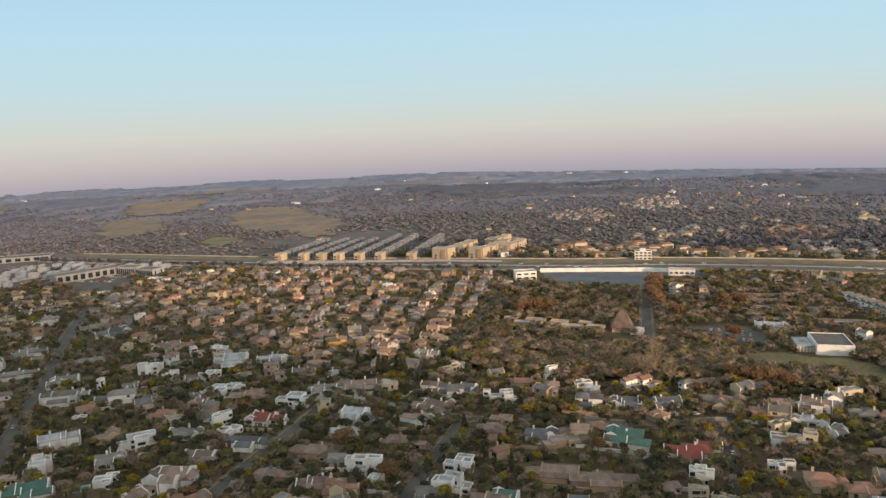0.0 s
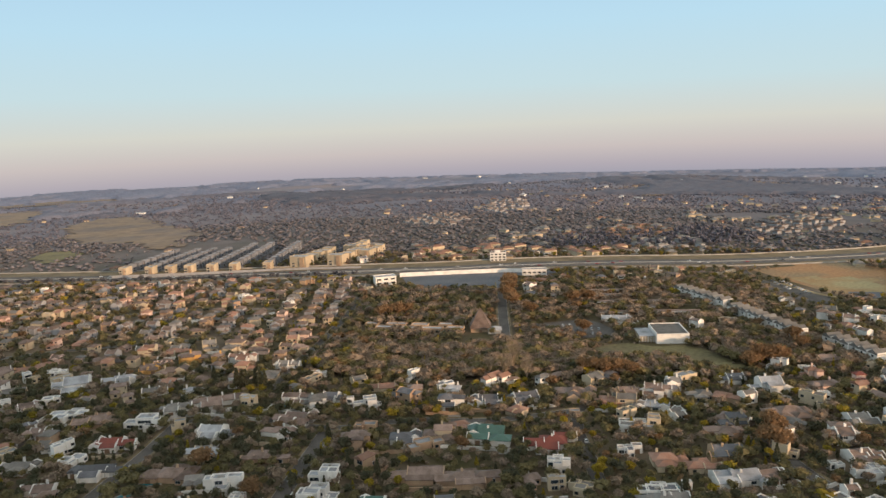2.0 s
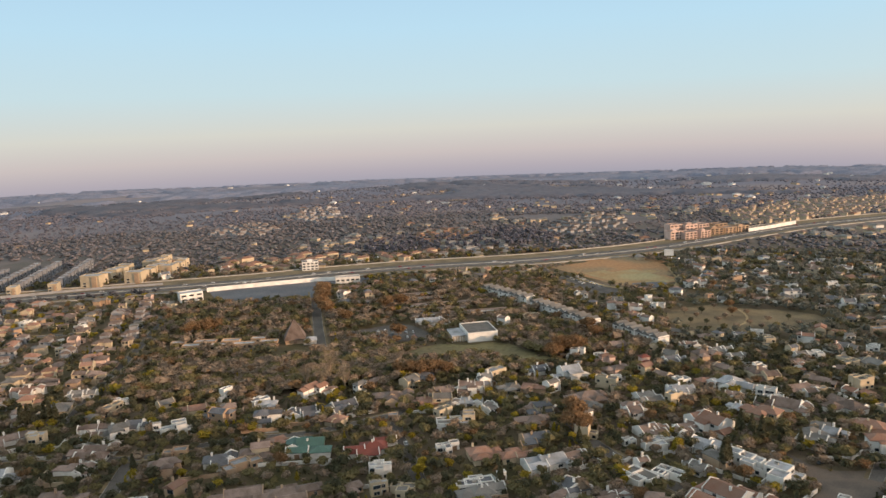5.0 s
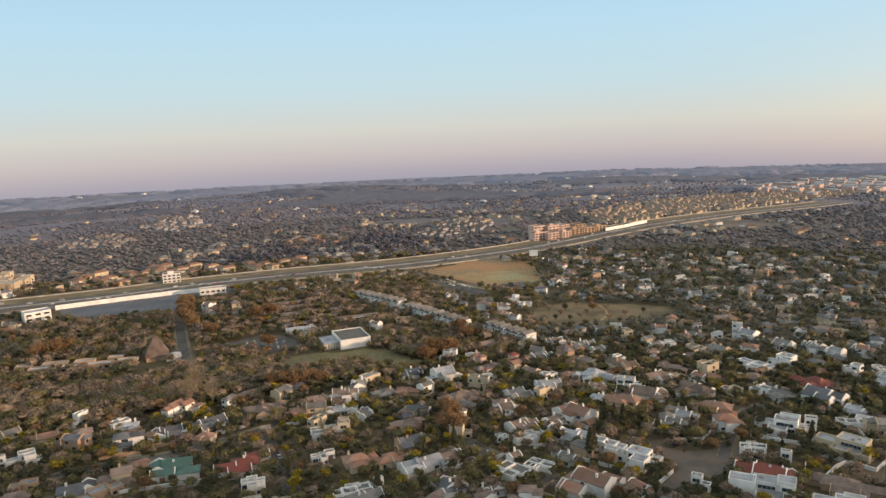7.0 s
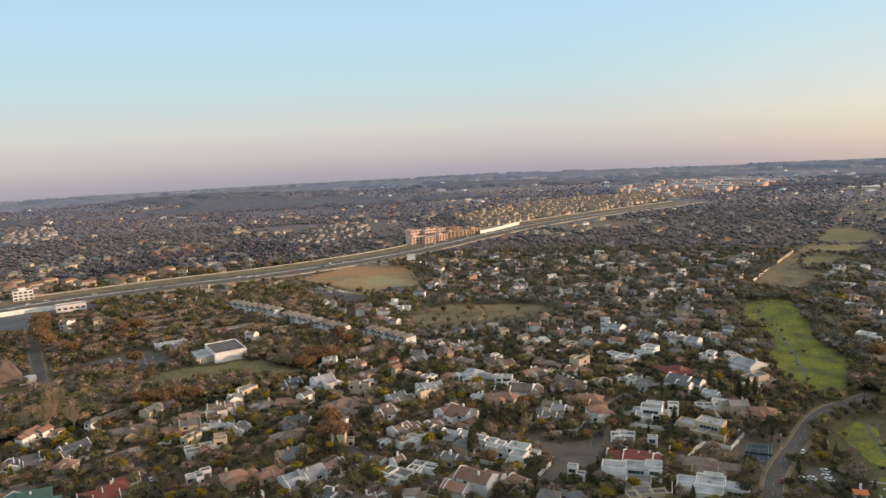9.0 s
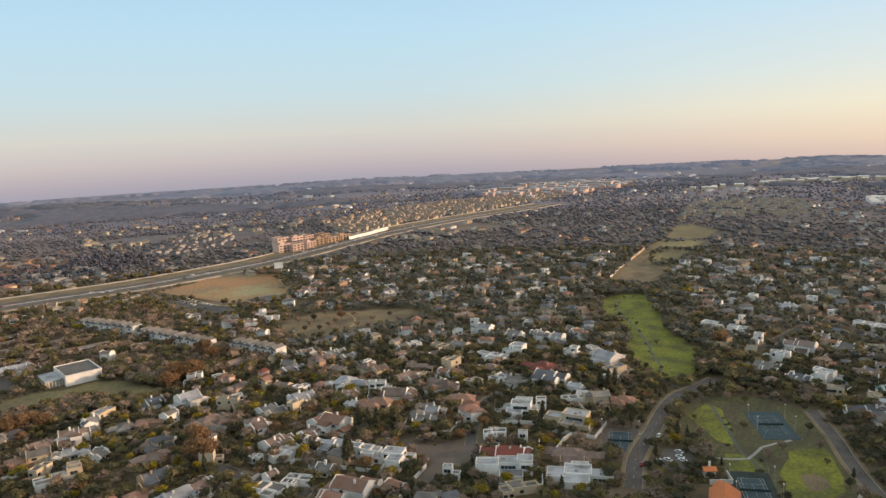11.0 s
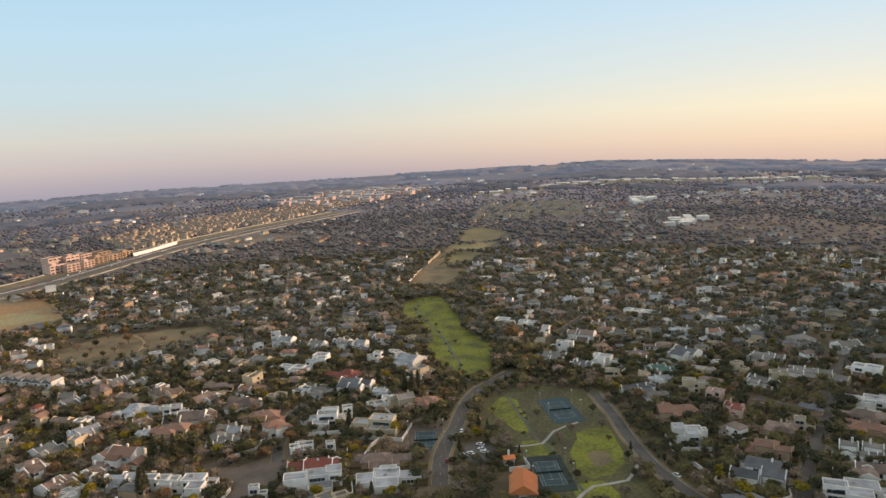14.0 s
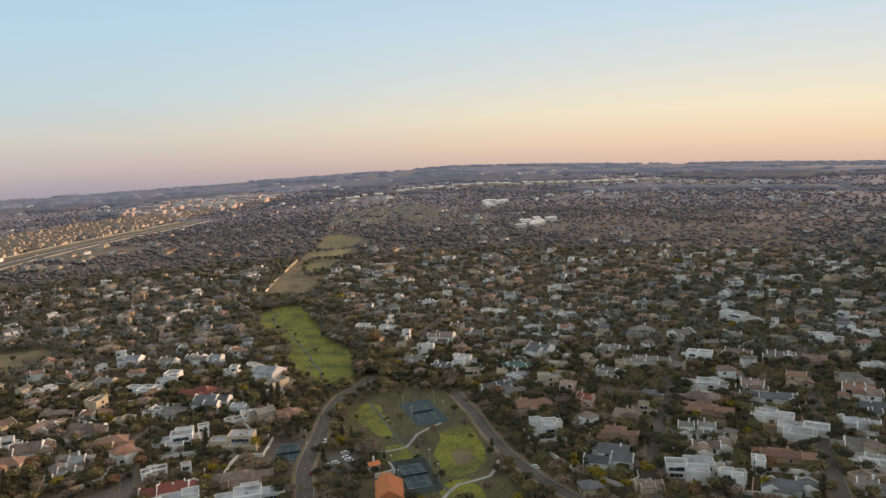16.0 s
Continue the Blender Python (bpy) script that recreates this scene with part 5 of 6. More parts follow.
def far_houses(name, mat, label, n, seed, lo, hi, wide=(9, 15), tall=(2.6, 4), wall="cream", span=(-118, 34)):
    """Roofs and walls of the distant suburb, too small to count."""
    rr = random.Random(seed)
    walls, roofs = Shape(), Shape()
    for k in range(n):
        a, r = radians(rr.uniform(*span)), math.sqrt(rr.uniform(lo ** 2, hi ** 2))
        x, y = -r * math.sin(a), r * math.cos(a)
        if is_in(taken, x, y) or noise.noise((x / 200, y / 200, seed)) < 0.0 or (math.degrees(a) > -14 and r > 1050 and rr.random() < 0.85) or (math.degrees(a) > -38 and r > 1200 and rr.random() < 0.5):
            continue
        z = ground_z(x, y)
        w, d, h, t = rr.uniform(*wide), rr.uniform(*wide) * 0.7, rr.uniform(*tall), rr.uniform(0, 3.14)
        c, s = math.cos(t), math.sin(t)
        for shape, made in ((walls, Shape().box(-w / 2, -d / 2, -2, w / 2, d / 2, h)), (roofs, Shape().roof(-w / 2, -d / 2, w / 2, d / 2, h, d * 0.26))):
            shape.add([(x + c * p - s * q, y + s * p + c * q, z + v) for p, q, v in made.v], made.f)
    ob = tagged(new(name, roofs.mesh(name, mat)), label, "houses", kind="stuff")
    tagged(part("walls", walls, WALLS[wall], ob), kind="stuff")


far_houses("distant_houses", ROOFS["brown"], "brown-roofed houses of the distant suburb", 900, 11, 850, 2400)
far_houses("distant_houses", ROOFS["grey"], "grey-roofed houses of the distant suburb", 700, 12, 850, 2400)
far_houses("distant_houses", ROOFS["terracotta"], "terracotta-roofed houses of the distant suburb", 350, 13, 850, 1900)

far_houses("distant_houses", ROOFS["grey"], "grey-roofed white villas of the distant suburb", 420, 14, 800, 1900, wide=(9, 14), tall=(3.0, 4.6), wall="white", span=(-118, -50))
far_houses("distant_houses", ROOFS["grey"], "grey-roofed white houses of the hill suburb", 380, 17, 850, 1700, wide=(10, 15), tall=(3.2, 5.5), wall="cream", span=(-60, -5))


far_houses("distant_buildings", ROOFS["pale"], "pale sheds and white buildings scattered over the far valley", 900, 15, 1700, 4300, wide=(8, 26), tall=(2.6, 5), wall="white")


def far_town(name, label, outline, gap, wide, tall, wall, roof, seed):
    """Dense distant buildings inside an outline, in loose rows."""
    rr, heap = random.Random(seed), Heap()
    xs, ys = [p[0] for p in outline], [p[1] for p in outline]
    for i in range(int((max(xs) - min(xs)) / gap)):
        for j in range(int((max(ys) - min(ys)) / gap)):
            x, y = min(xs) + i * gap + rr.uniform(-0.3, 0.3) * gap, min(ys) + j * gap + rr.uniform(-0.3, 0.3) * gap
            if inside(outline, np.array(x), np.array(y)) and not is_in(taken, x, y) and rr.random() < 0.8:
                m = pose(x, y, ground_z(x, y), 0, 0, rr.choice((12, 102)) + rr.uniform(-8, 8))
                w, d, h = rr.uniform(*wide), rr.uniform(*wide) * 0.6, rr.uniform(*tall)
                heap.put(wall, Shape().walled(-w / 2, -d / 2, w / 2, d / 2, -4, h), m)
                if wide[0] < 14:
                    heap.put(roof, Shape().roof(-w / 2, -d / 2, w / 2, d / 2, h, 0.2 * d), m)
                else:
                    heap.put(roof, Shape().box(-w / 2 - 0.3, -d / 2 - 0.3, h, w / 2 + 0.3, d / 2 + 0.3, h + 0.8), m)
                mark_disc(taken, x, y, 0.6 * gap)
    heap.link(name, label)


far_town("hill_estate", "sunlit estate of cream houses on a far slope", [(917, 805), (1047, 793), (1315, 785), (1734, 771), (1882, 938), (1432, 1045), (1035, 976)], 17, (9, 13.5), (4, 7), WALLS["cream"], ROOFS["brown"], 31)
far_town("business_park", "pale low blocks of a business park", [(-520, 802), (-578, 968), (-531, 986), (-457, 997), (-330, 945), (-313, 895), (-408, 931), (-476, 873)], 19, (9, 13.5), (4, 7), WALLS["pale"], ROOFS["pale"], 41)
far_town("red_estate", "estate of terracotta-roofed houses beyond the motorway", [(147, 873), (278, 852), (412, 816), (422, 844), (293, 907), (244, 976), (147, 975)], 19, (13, 18), (4.5, 7), WALLS["cream"], ROOFS["terracotta"], 37)
far_town("slope_estate", "pink and tan houses in a strip on the wooded slope", [(430, 1000), (496, 1099), (577, 1123), (579, 1053), (515, 957), (451, 953)], 19, (8.5, 12.5), (3.5, 5.5), WALLS["tan"], ROOFS["terracotta"], 51)
far_town("slope_estate", "white houses in a strip below the wooded slope", [(419, 893), (469, 947), (543, 947), (546, 886), (493, 819), (428, 839)], 19, (8.5, 12.5), (3.5, 5.5), WALLS["pale"], ROOFS["grey"], 52)
far_town("slope_estate", "pale houses with terracotta roofs on the slope", [(617, 928), (741, 1059), (887, 1149), (919, 1090), (788, 940), (670, 891)], 19, (8.5, 12.5), (3.5, 5.5), WALLS["pale"], ROOFS["brown"], 53)
far_town("slope_estate", "cream houses in rows on the far slope", [(387, 1511), (481, 1767), (573, 1819), (504, 1559), (404, 1389)], 19, (8.5, 12.5), (3.5, 5.5), WALLS["pale"], ROOFS["brown"], 54)
far_town("slope_estate", "cream houses in rows above the red-roofed estate", [(193, 1324), (241, 1443), (327, 1482), (319, 1329), (252, 1231)], 19, (8.5, 12.5), (3.5, 5.5), WALLS["pale"], ROOFS["brown"], 55)
far_town("far_offices", "pale office and mall blocks of a far town", [(1585, 777), (2084, 761), (2482, 817), (2479, 1052), (1978, 1187), (1682, 992)], 40, (18, 44), (6, 13), WALLS["pink"], ROOFS["pale"], 32)
far_town("far_offices", "pale sheds and blocks beyond the valley", [(1889, 467), (2291, 363), (2496, 171), (2573, -427), (2474, -450), (2377, 148), (2141, 358), (1867, 564)], 38, (16, 40), (5, 9), WALLS["cream"], WALLS["white"], 33)
far_town("grey_estate", "dense grey-roofed estate beyond the grass valley", [(1274, 365), (1346, 148), (1655, 217), (1590, 423)], 19, (9, 13), (3.5, 6), WALLS["cream"], ROOFS["grey"], 34)
far_town("white_complex", "white buildings of a hospital or school", [(1527, 126), (1559, 75), (1760, 40), (1758, 90), (1637, 117)], 26, (16, 26), (5, 7), WALLS["white"], WALLS["white"], 35)
far_town("white_complex", "white low sheds among trees", [(1165, 33), (1181, -6), (1322, -57), (1331, -22), (1240, 15)], 22, (14, 24), (4, 6), WALLS["white"], WALLS["white"], 36)


# ---- trees ----
ICO = np.array([(0, s1, s2 * 1.618) for s1 in (-1, 1) for s2 in (-1, 1)] + [(s1, s2 * 1.618, 0) for s1 in (-1, 1) for s2 in (-1, 1)]
               + [(s2 * 1.618, 0, s1) for s1 in (-1, 1) for s2 in (-1, 1)]) / 1.902
ICO_FACES = np.array([(i, j, k) for i in range(12) for j in range(i + 1, 12) for k in range(j + 1, 12)
                      if all(np.linalg.norm(ICO[a] - ICO[b]) < 1.1 for a, b in ((i, j), (j, k), (i, k)))])
OCTA = np.array([(1, 0, 0), (0, 1, 0), (-1, 0, 0), (0, -1, 0), (0, 0, 1), (0, 0, -1)], float)
OCTA_FACES = np.array([(0, 1, 4), (1, 2, 4), (2, 3, 4), (3, 0, 4), (1, 0, 5), (2, 1, 5), (3, 2, 5), (0, 3, 5)])


def foliage(name, feet, tall, wide, clumps, leaves, mat, rs, slim=None, fine=True, leaf_size=0.5):
    """One mesh of crowns over the given feet: each a few rough cores inside a loose cloud of leaf and twig sprays turned every way."""
    n = len(feet)
    tall, wide = np.asarray(tall, float), np.asarray(wide, float)
    slim = np.zeros(n, bool) if slim is None else np.asarray(slim)
    # clump centres, in units of the crown's half width and height
    p = rs.normal(size=(n, clumps, 3))
    p /= np.linalg.norm(p, axis=2)[..., None]
    p[..., 2] = np.where(p[..., 2] < -0.2, -p[..., 2], p[..., 2])
    p *= rs.uniform(0.4, 0.62, (n, clumps, 1))
    p[:, 0] = (0, 0, -0.1)
    up = np.linspace(0, 1, clumps)[None, :] * np.ones((n, 1))
    p[..., 2] = np.where(slim[:, None], up * 1.7 - 0.8, p[..., 2])
    p[..., :2] *= np.where(slim[:, None], 0.15, 1.0)[..., None]
    size = rs.uniform(0.34, 0.6, (n, clumps))
    size[:, 0] = 0.78
    size = np.where(slim[:, None], 1.0 - 0.75 * up, size)
    low = (0.22 if n == 1 else 0.1) * tall
    half = (tall - low) / 2
    c = np.stack([p[..., 0] * wide[:, None] / 2, p[..., 1] * wide[:, None] / 2, (low + half)[:, None] + p[..., 2] * half[:, None] * 0.8], 2) + feet[:, None, :]
    ball, faces = (ICO, ICO_FACES) if fine else (OCTA, OCTA_FACES)
    k = len(ball)
    radius = np.stack([size * wide[:, None] / 2, size * wide[:, None] / 2, size * half[:, None] * np.where(slim, 0.55, 0.85)[:, None]], 2)
    turn = rs.uniform(0, math.tau, (n, clumps))
    cs, sn = np.cos(turn)[..., None], np.sin(turn)[..., None]
    spun = np.stack([ball[:, 0] * cs - ball[:, 1] * sn, ball[:, 0] * sn + ball[:, 1] * cs, np.broadcast_to(ball[:, 2], (n, clumps, k))], 3)
    core = 0.84 if leaves else 1.0
    v = c[:, :, None, :] + spun * radius[:, :, None, :] * core * rs.uniform(0.75, 1.2, (n, clumps, k, 1))
    v = v.reshape(-1, 3)
    f = (faces[None] + k * np.arange(n * clumps)[:, None, None]).reshape(-1, 3)
    sprays = np.zeros((0, 3))
    if leaves:
        pick = np.where(rs.uniform(size=(n, leaves)) < 0.3, 0, rs.integers(0, clumps, (n, leaves)))
        way = rs.normal(size=(n, leaves, 3))
        way /= np.linalg.norm(way, axis=2)[..., None]
        way[..., 2] = np.where(rs.uniform(size=(n, leaves)) < 0.7, np.abs(way[..., 2]), way[..., 2])
        rows = np.arange(n)[:, None]
        centre = (c[rows, pick] + way * radius[rows, pick] * rs.uniform(0.78, 1.16, (n, leaves, 1))).reshape(-1, 3)
        a = rs.normal(size=centre.shape)
        a /= np.linalg.norm(a, axis=1)[:, None]
        b = np.cross(a, rs.normal(size=centre.shape))
        b /= np.linalg.norm(b, axis=1)[:, None]
        s = leaf_size * rs.uniform(0.6, 1.4, (len(centre), 1))
        sprays = np.stack([centre + a * s, centre - a * 0.5 * s + b * 0.75 * s, centre - a * 0.5 * s - b * 0.75 * s], 1).reshape(-1, 3)
    me = bpy.data.meshes.new(name)
    verts = np.concatenate([v, sprays])
    me.vertices.add(len(verts))
    me.vertices.foreach_set("co", verts.astype(np.float32).ravel())
    tris = np.concatenate([f.ravel(), np.arange(len(sprays)) + len(v)])
    me.loops.add(len(tris))
    me.loops.foreach_set("vertex_index", tris.astype(np.int32))
    me.polygons.add(len(tris) // 3)
    me.polygons.foreach_set("loop_start", np.arange(0, len(tris), 3).astype(np.int32))
    me.polygons.foreach_set("use_smooth", np.arange(len(tris) // 3) < len(f))
    me.update(calc_edges=True)
    me.materials.append(mat)
    return me


def trunk_shape(tall, r, rs, limbs=5, spread=0.3):
    s = Shape().tube(0, 0, -0.3, tall * 0.45, r, r * 0.65)
    for i in range(limbs):
        a, k = i * 2.4 + rs.uniform(0, 1), rs.uniform(0.5, 0.95)
        foot, tip = Vector((0, 0, tall * rs.uniform(0.25, 0.42))), Vector((math.cos(a) * tall * spread * k, math.sin(a) * tall * spread * k, tall * (0.55 + 0.35 * k)))
        way = (tip - foot).normalized()
        u = way.orthogonal().normalized()
        v = way.cross(u)
        ring = [(u * math.cos(j * math.tau / 5) + v * math.sin(j * math.tau / 5)) for j in range(5)]
        s.add([tuple(foot + e * r * 0.5) for e in ring] + [tuple(tip + e * r * 0.12) for e in ring], [(j, (j + 1) % 5, 5 + (j + 1) % 5, 5 + j) for j in range(5)])
    return s


rs = np.random.default_rng(5)
ROUND_WORDS = {"olive": "round olive-green garden tree with dense crown", "dark": "dense dark evergreen tree between houses",
               "bare": "brown half-bare winter tree with fine twigs", "rust": "rust-red autumn tree beside the gardens", "yellow": "bright yellow autumn tree in a garden"}
# kinds of tree: leaf colour, slim or not, width, height
PROTOS = [("olive", 0, 8, 7.5), ("olive", 0, 6, 6.5), ("dark", 0, 8, 8.5), ("dark", 1, 2.6, 10), ("bare", 0, 9, 8.5), ("bare", 0, 7, 7.5),
          ("rust", 0, 9, 8.5), ("yellow", 1, 3.4, 9), ("yellow", 0, 5.5, 6)]
protos = []
for leaf, slim, wide, tall in PROTOS:
    ob = tagged(new("tree"), ("slim dark cypress tree in a garden" if leaf == "dark" else "slim yellow poplar tree in a garden") if slim else ROUND_WORDS[leaf], "tree")
    part("trunk", trunk_shape(tall, 0.25, rs, spread=0.06 if slim else 0.3), BARK, ob)
    part("crown", foliage("crown", np.zeros((1, 3)), [tall], [wide], 7, 620, LEAVES[leaf], rs, [bool(slim)], leaf_size=0.42 if not slim else 0.34), None, ob)
    protos.append(ob)
used, grid = set(), {}


def plant(kind, x, y, scale=1.0):
    """One tree of its own, of the kind with that number."""
    m = pose(x, y, ground_z(x, y), 0, 0, (x * 37 + y * 11) % 360) @ Matrix.Scale(scale, 4)
    mark_disc(taken, x, y, 2.0)
    if kind in used:
        return copy_thing(protos[kind], m)
    used.add(kind)
    protos[kind].matrix_basis = m
    return protos[kind]


# trees that stand out: yellow poplars, cypresses, bright bushes, reds
for x, y, k in ((57, 399, 0.9), (61, 399, 1.0), (66, 396, 1.0), (69, 398, 1.0), (90, 396, 1.1), (92, 390, 1.0), (117, 405, 1.3), (109, 389, 1.2), (164, 340, 1.2), (185, 342, 1.2), (207, 298, 1.1), (208, 284, 1.0), (356, 367, 1.0), (87, 399, 1.0), (207, 302, 1.2)):
    plant(7, x, y, 0.85 * k)
for x, y, k in ((-61, 483, 1.3), (-45, 463, 1.3), (-42, 463, 1.2), (-34, 466, 1.1), (-31, 463, 1.2), (-28, 461, 1.1), (248, 227, 1.4), (251, 228, 1.3), (285, 251, 1.2), (287, 246, 1.1), (287, 240, 1.2), (251, 230, 1.2), (397, 158, 1.3), (397, 153, 1.3), (408, 179, 1.2), (410, 154, 1.0), (-209, 447, 0.9)):
    plant(3, x, y, k)
for x, y, k in ((-149, 322, 1.5), (-148, 360, 1.4), (-158, 408, 0.8), (-71, 396, 1.3), (23, 311, 1.2), (36, 311, 1.1), (-120, 331, 1.4), (246, 254, 1.5), (198, 308, 1.2), (279, 293, 1.2), (300, 260, 0.8), (244, 252, 1.4), (376, 247, 1.3), (375, 241, 1.0), (389, 226, 1.1), (441, 222, 1.2), (303, 152, 1.3), (270, 152, 1.4), (320, 256, 1.0), (451, 36, 1.2), (431, 36, 1.3), (333, -18, 1.1), (385, -86, 1.2), (648, 169, 0.8), (513, -21, 0.9), (209, 289, 1.2), (163, 316, 1.0), (126, 294, 1.6), (141, 294, 1.3), (131, 301, 1.4), (193, 275, 0.8), (-11, 329, 1.3)):
    plant(8, x, y, 0.72 * k)
for x, y, k in ((281, 405, 1.3), (287, 407, 1.5), (292, 404, 1.5), (298, 404, 1.3), (275, 403, 1.2), (207, 511, 1.2), (330, 426, 1.1), (173, 426, 1.1), (178, 423, 1.2), (183, 418, 1.2), (190, 417, 1.2), (196, 416, 1.1), (199, 412, 1.0), (71, 610, 1.3), (78, 609, 1.4), (85, 610, 1.3), (64, 611, 1.2), (181, 627, 1.6), (188, 647, 1.7), (195, 669, 1.7), (203, 692, 1.5), (181, 611, 1.4), (233, 600, 1.4), (248, 602, 1.3), (187, 578, 1.2), (521, 119, 1.1), (337, 444, 1.2), (-54, 352, 1.2), (-29, 316, 1.0), (216, 299, 1.2), (219, 294, 1.1), (226, 310, 1.3)):
    plant(6, x, y, k)

for x, y, k in ((434, 443, 4), (446, 436, 2), (437, 410, 4), (460, 417, 6), (425, 410, 2), (449, 390, 4), (468, 389, 4), (486, 385, 2), (418, 420, 2), (433, 388, 4), (448, 378, 4), (476, 435, 6), (467, 443, 4), (458, 373, 0), (477, 368, 4), (472, 413, 4), (433, 429, 4), (449, 414, 4)):
    plant(k, x, y, 0.8)


def limb(s, foot, tip, r0, r1, sides=5):
    """A tapered branch from foot to tip."""
    way = (tip - foot).normalized()
    u = way.orthogonal().normalized()
    v = way.cross(u)
    ring = [u * math.cos(j * math.tau / sides) + v * math.sin(j * math.tau / sides) for j in range(sides)]
    s.add([tuple(foot + e * r0) for e in ring] + [tuple(tip + e * r1) for e in ring], [(j, (j + 1) % sides, sides + (j + 1) % sides, sides + j) for j in range(sides)])


def bare_tree(x, y, tall):
    """A tall leafless tree: a trunk, a fan of limbs, branches and fine twigs."""
    ob = thing("bare_tree", x, y, 0, "tall pale leafless tree with fan of limbs", "tree")
    wood, twigs = Shape().tube(0, 0, -0.3, tall * 0.3, 0.45, 0.34), Shape()
    for i in range(11):
        a, k = i * 2.4 + rs.uniform(0, 0.6), rs.uniform(0.3, 1.0)
        foot = Vector((0, 0, tall * rs.uniform(0.16, 0.3)))
        tip = Vector((math.cos(a) * tall * 0.34 * k, math.sin(a) * tall * 0.34 * k, tall * (1.0 - 0.3 * k * rs.uniform(0.6, 1.2))))
        limb(wood, foot, tip, 0.24, 0.05)
        for j in range(9):
            f = foot.lerp(tip, rs.uniform(0.35, 1.0))
            e = f + Vector((rs.normal(), rs.normal(), abs(rs.normal()) * 1.3 + 0.8)).normalized() * tall * rs.uniform(0.09, 0.2)
            limb(wood, f, e, 0.07, 0.03, 3)
            for q in range(7):
                g = f.lerp(e, rs.uniform(0.2, 1.0))
                limb(twigs, g, g + Vector((rs.normal(), rs.normal(), rs.normal() + 1.0)).normalized() * tall * rs.uniform(0.04, 0.1), 0.045, 0.03, 3)
    part("trunk", wood, BARK_PALE, ob, "pale trunk and limbs")
    part("twig_crown", twigs, BARK_PALE, ob, "fine pale twigs")
    mark_disc(taken, x, y, 4)


for x, y, t in ((130, 443, 26), (122, 431, 18), (134, 425, 17), (114, 440, 15)):
    bare_tree(x, y, t)


def pick_leaf(x, y):
    """Which leaves grow at a place: brown and rust in the wood, darker and greener by the park."""
    if y > 0 and x < 0.1 * y and math.hypot(x, y) < 620 and not is_in(wooded, x, y):
        odds = (.32, .43, .18, .02, .05)
    elif is_in(wooded, x, y) and y > 380:
        odds = (.36, .07, .53, .03, .01)
    # dark leaves favoured on the right, carrying its shade in their colour
    elif x > 330 and y < 0.9 * x:
        odds = (.32, .54, .12, .01, .01)
    else:
        odds = (.36, .28, .26, .04, .06)
    return str(rs.choice(["olive", "dark", "bare", "rust", "yellow"], p=odds))


def crowded(x, y, gap):
    i, j = int(x // 12), int(y // 12)
    if any((u - x) ** 2 + (v - y) ** 2 < gap * gap for p in range(i - 1, i + 2) for q in range(j - 1, j + 2) for (u, v) in grid.get((p, q), ())):
        return True
    grid.setdefault((i, j), []).append((x, y))
    return False


for x, y, k in ((432, 76, 2), (419, 81, 1), (420, 91, 4), (424, 98, 2), (421, 51, 2), (382, 74, 0), (365, 53, 4), (353, 57, 4), (326, 47, 1), (314, 43, 2), (339, 22, 2), (321, 18, 2), (303, 21, 4), (358, 33, 1), (363, 91, 4), (363, 103, 4), (382, 99, 1), (548, 165, 2), (539, 151, 2), (608, 192, 4), (549, 188, 1), (566, 208, 2), (507, 159, 1), (518, 140, 2), (394, 45, 2), (374, 38, 4)):
    plant(k, x, y, 0.75)
spots, singles = {}, 84
for zone, (lo, hi, tries, gap) in enumerate(((285, 520, 40000, 4.5), (520, 950, 60000, 6.3))):
    for k in range(tries):
        a, r = radians(rng.uniform(-119, 35)), math.sqrt(rng.uniform(lo ** 2, hi ** 2))
        x, y = -r * math.sin(a), r * math.cos(a)
        wood = is_in(wooded, x, y)
        if is_in(taken, x, y) or crowded(x, y, gap - 1.2 if wood else gap):
            continue
        if is_in(sparse, x, y) and rng.random() < 0.25:
            continue
        leaf = pick_leaf(x, y)
        # most trees on the right get the shade-coloured grey-green leaves
        if zone == 1 and x > 0.95 * y and rng.random() < 0.62:
            leaf = "ash"
        if r < 390 and singles < 290 and rng.random() < 0.45:
            plant(rng.choice([i for i, p in enumerate(PROTOS) if p[0] == leaf]), x, y, rng.uniform(0.5, 0.95))
            singles += 1
        else:
            tall = rng.triangular(4.0, 10, 6) if wood else rng.triangular(2.6, 8.6, 4.4) if zone == 0 else rng.triangular(3.2, 10.5, 5.8) if x > 1.1 * y else rng.triangular(3.0, 9.5, 5.5)
            slim = leaf in ("dark", "yellow") and rng.random() < 0.15
            spots.setdefault((leaf, zone), []).append((x, y, ground_z(x, y), tall, tall * (0.32 if slim else rng.uniform(1.2, 1.8) if wood else rng.uniform(1.0, 1.5)), slim))
for i, ob in enumerate(protos):
    if i not in used:
        plant(i, -60 + 20 * i, 292 - 4 * i)
STUFF_WORDS = {"olive": "olive-green garden trees and hedges between the houses", "dark": "dark evergreen trees between the houses", "bare": "brown half-bare winter trees", "ash": "trees of the right-hand suburb with shade put into their grey-green colour",
               "rust": "rust-coloured autumn trees of the wood", "yellow": "scattered yellow autumn trees"}
for (leaf, zone), rows in spots.items():
    t = np.array(rows, float)
    me = foliage("trees", t[:, :3], t[:, 3], t[:, 4], 3 if zone == 0 else 2, 128 if zone == 0 else 52, LEAVES[leaf], rs, t[:, 5] > 0, leaf_size=0.48 if zone == 0 else 0.72)
    tagged(new("trees", me), STUFF_WORDS[leaf], "trees", kind="stuff")


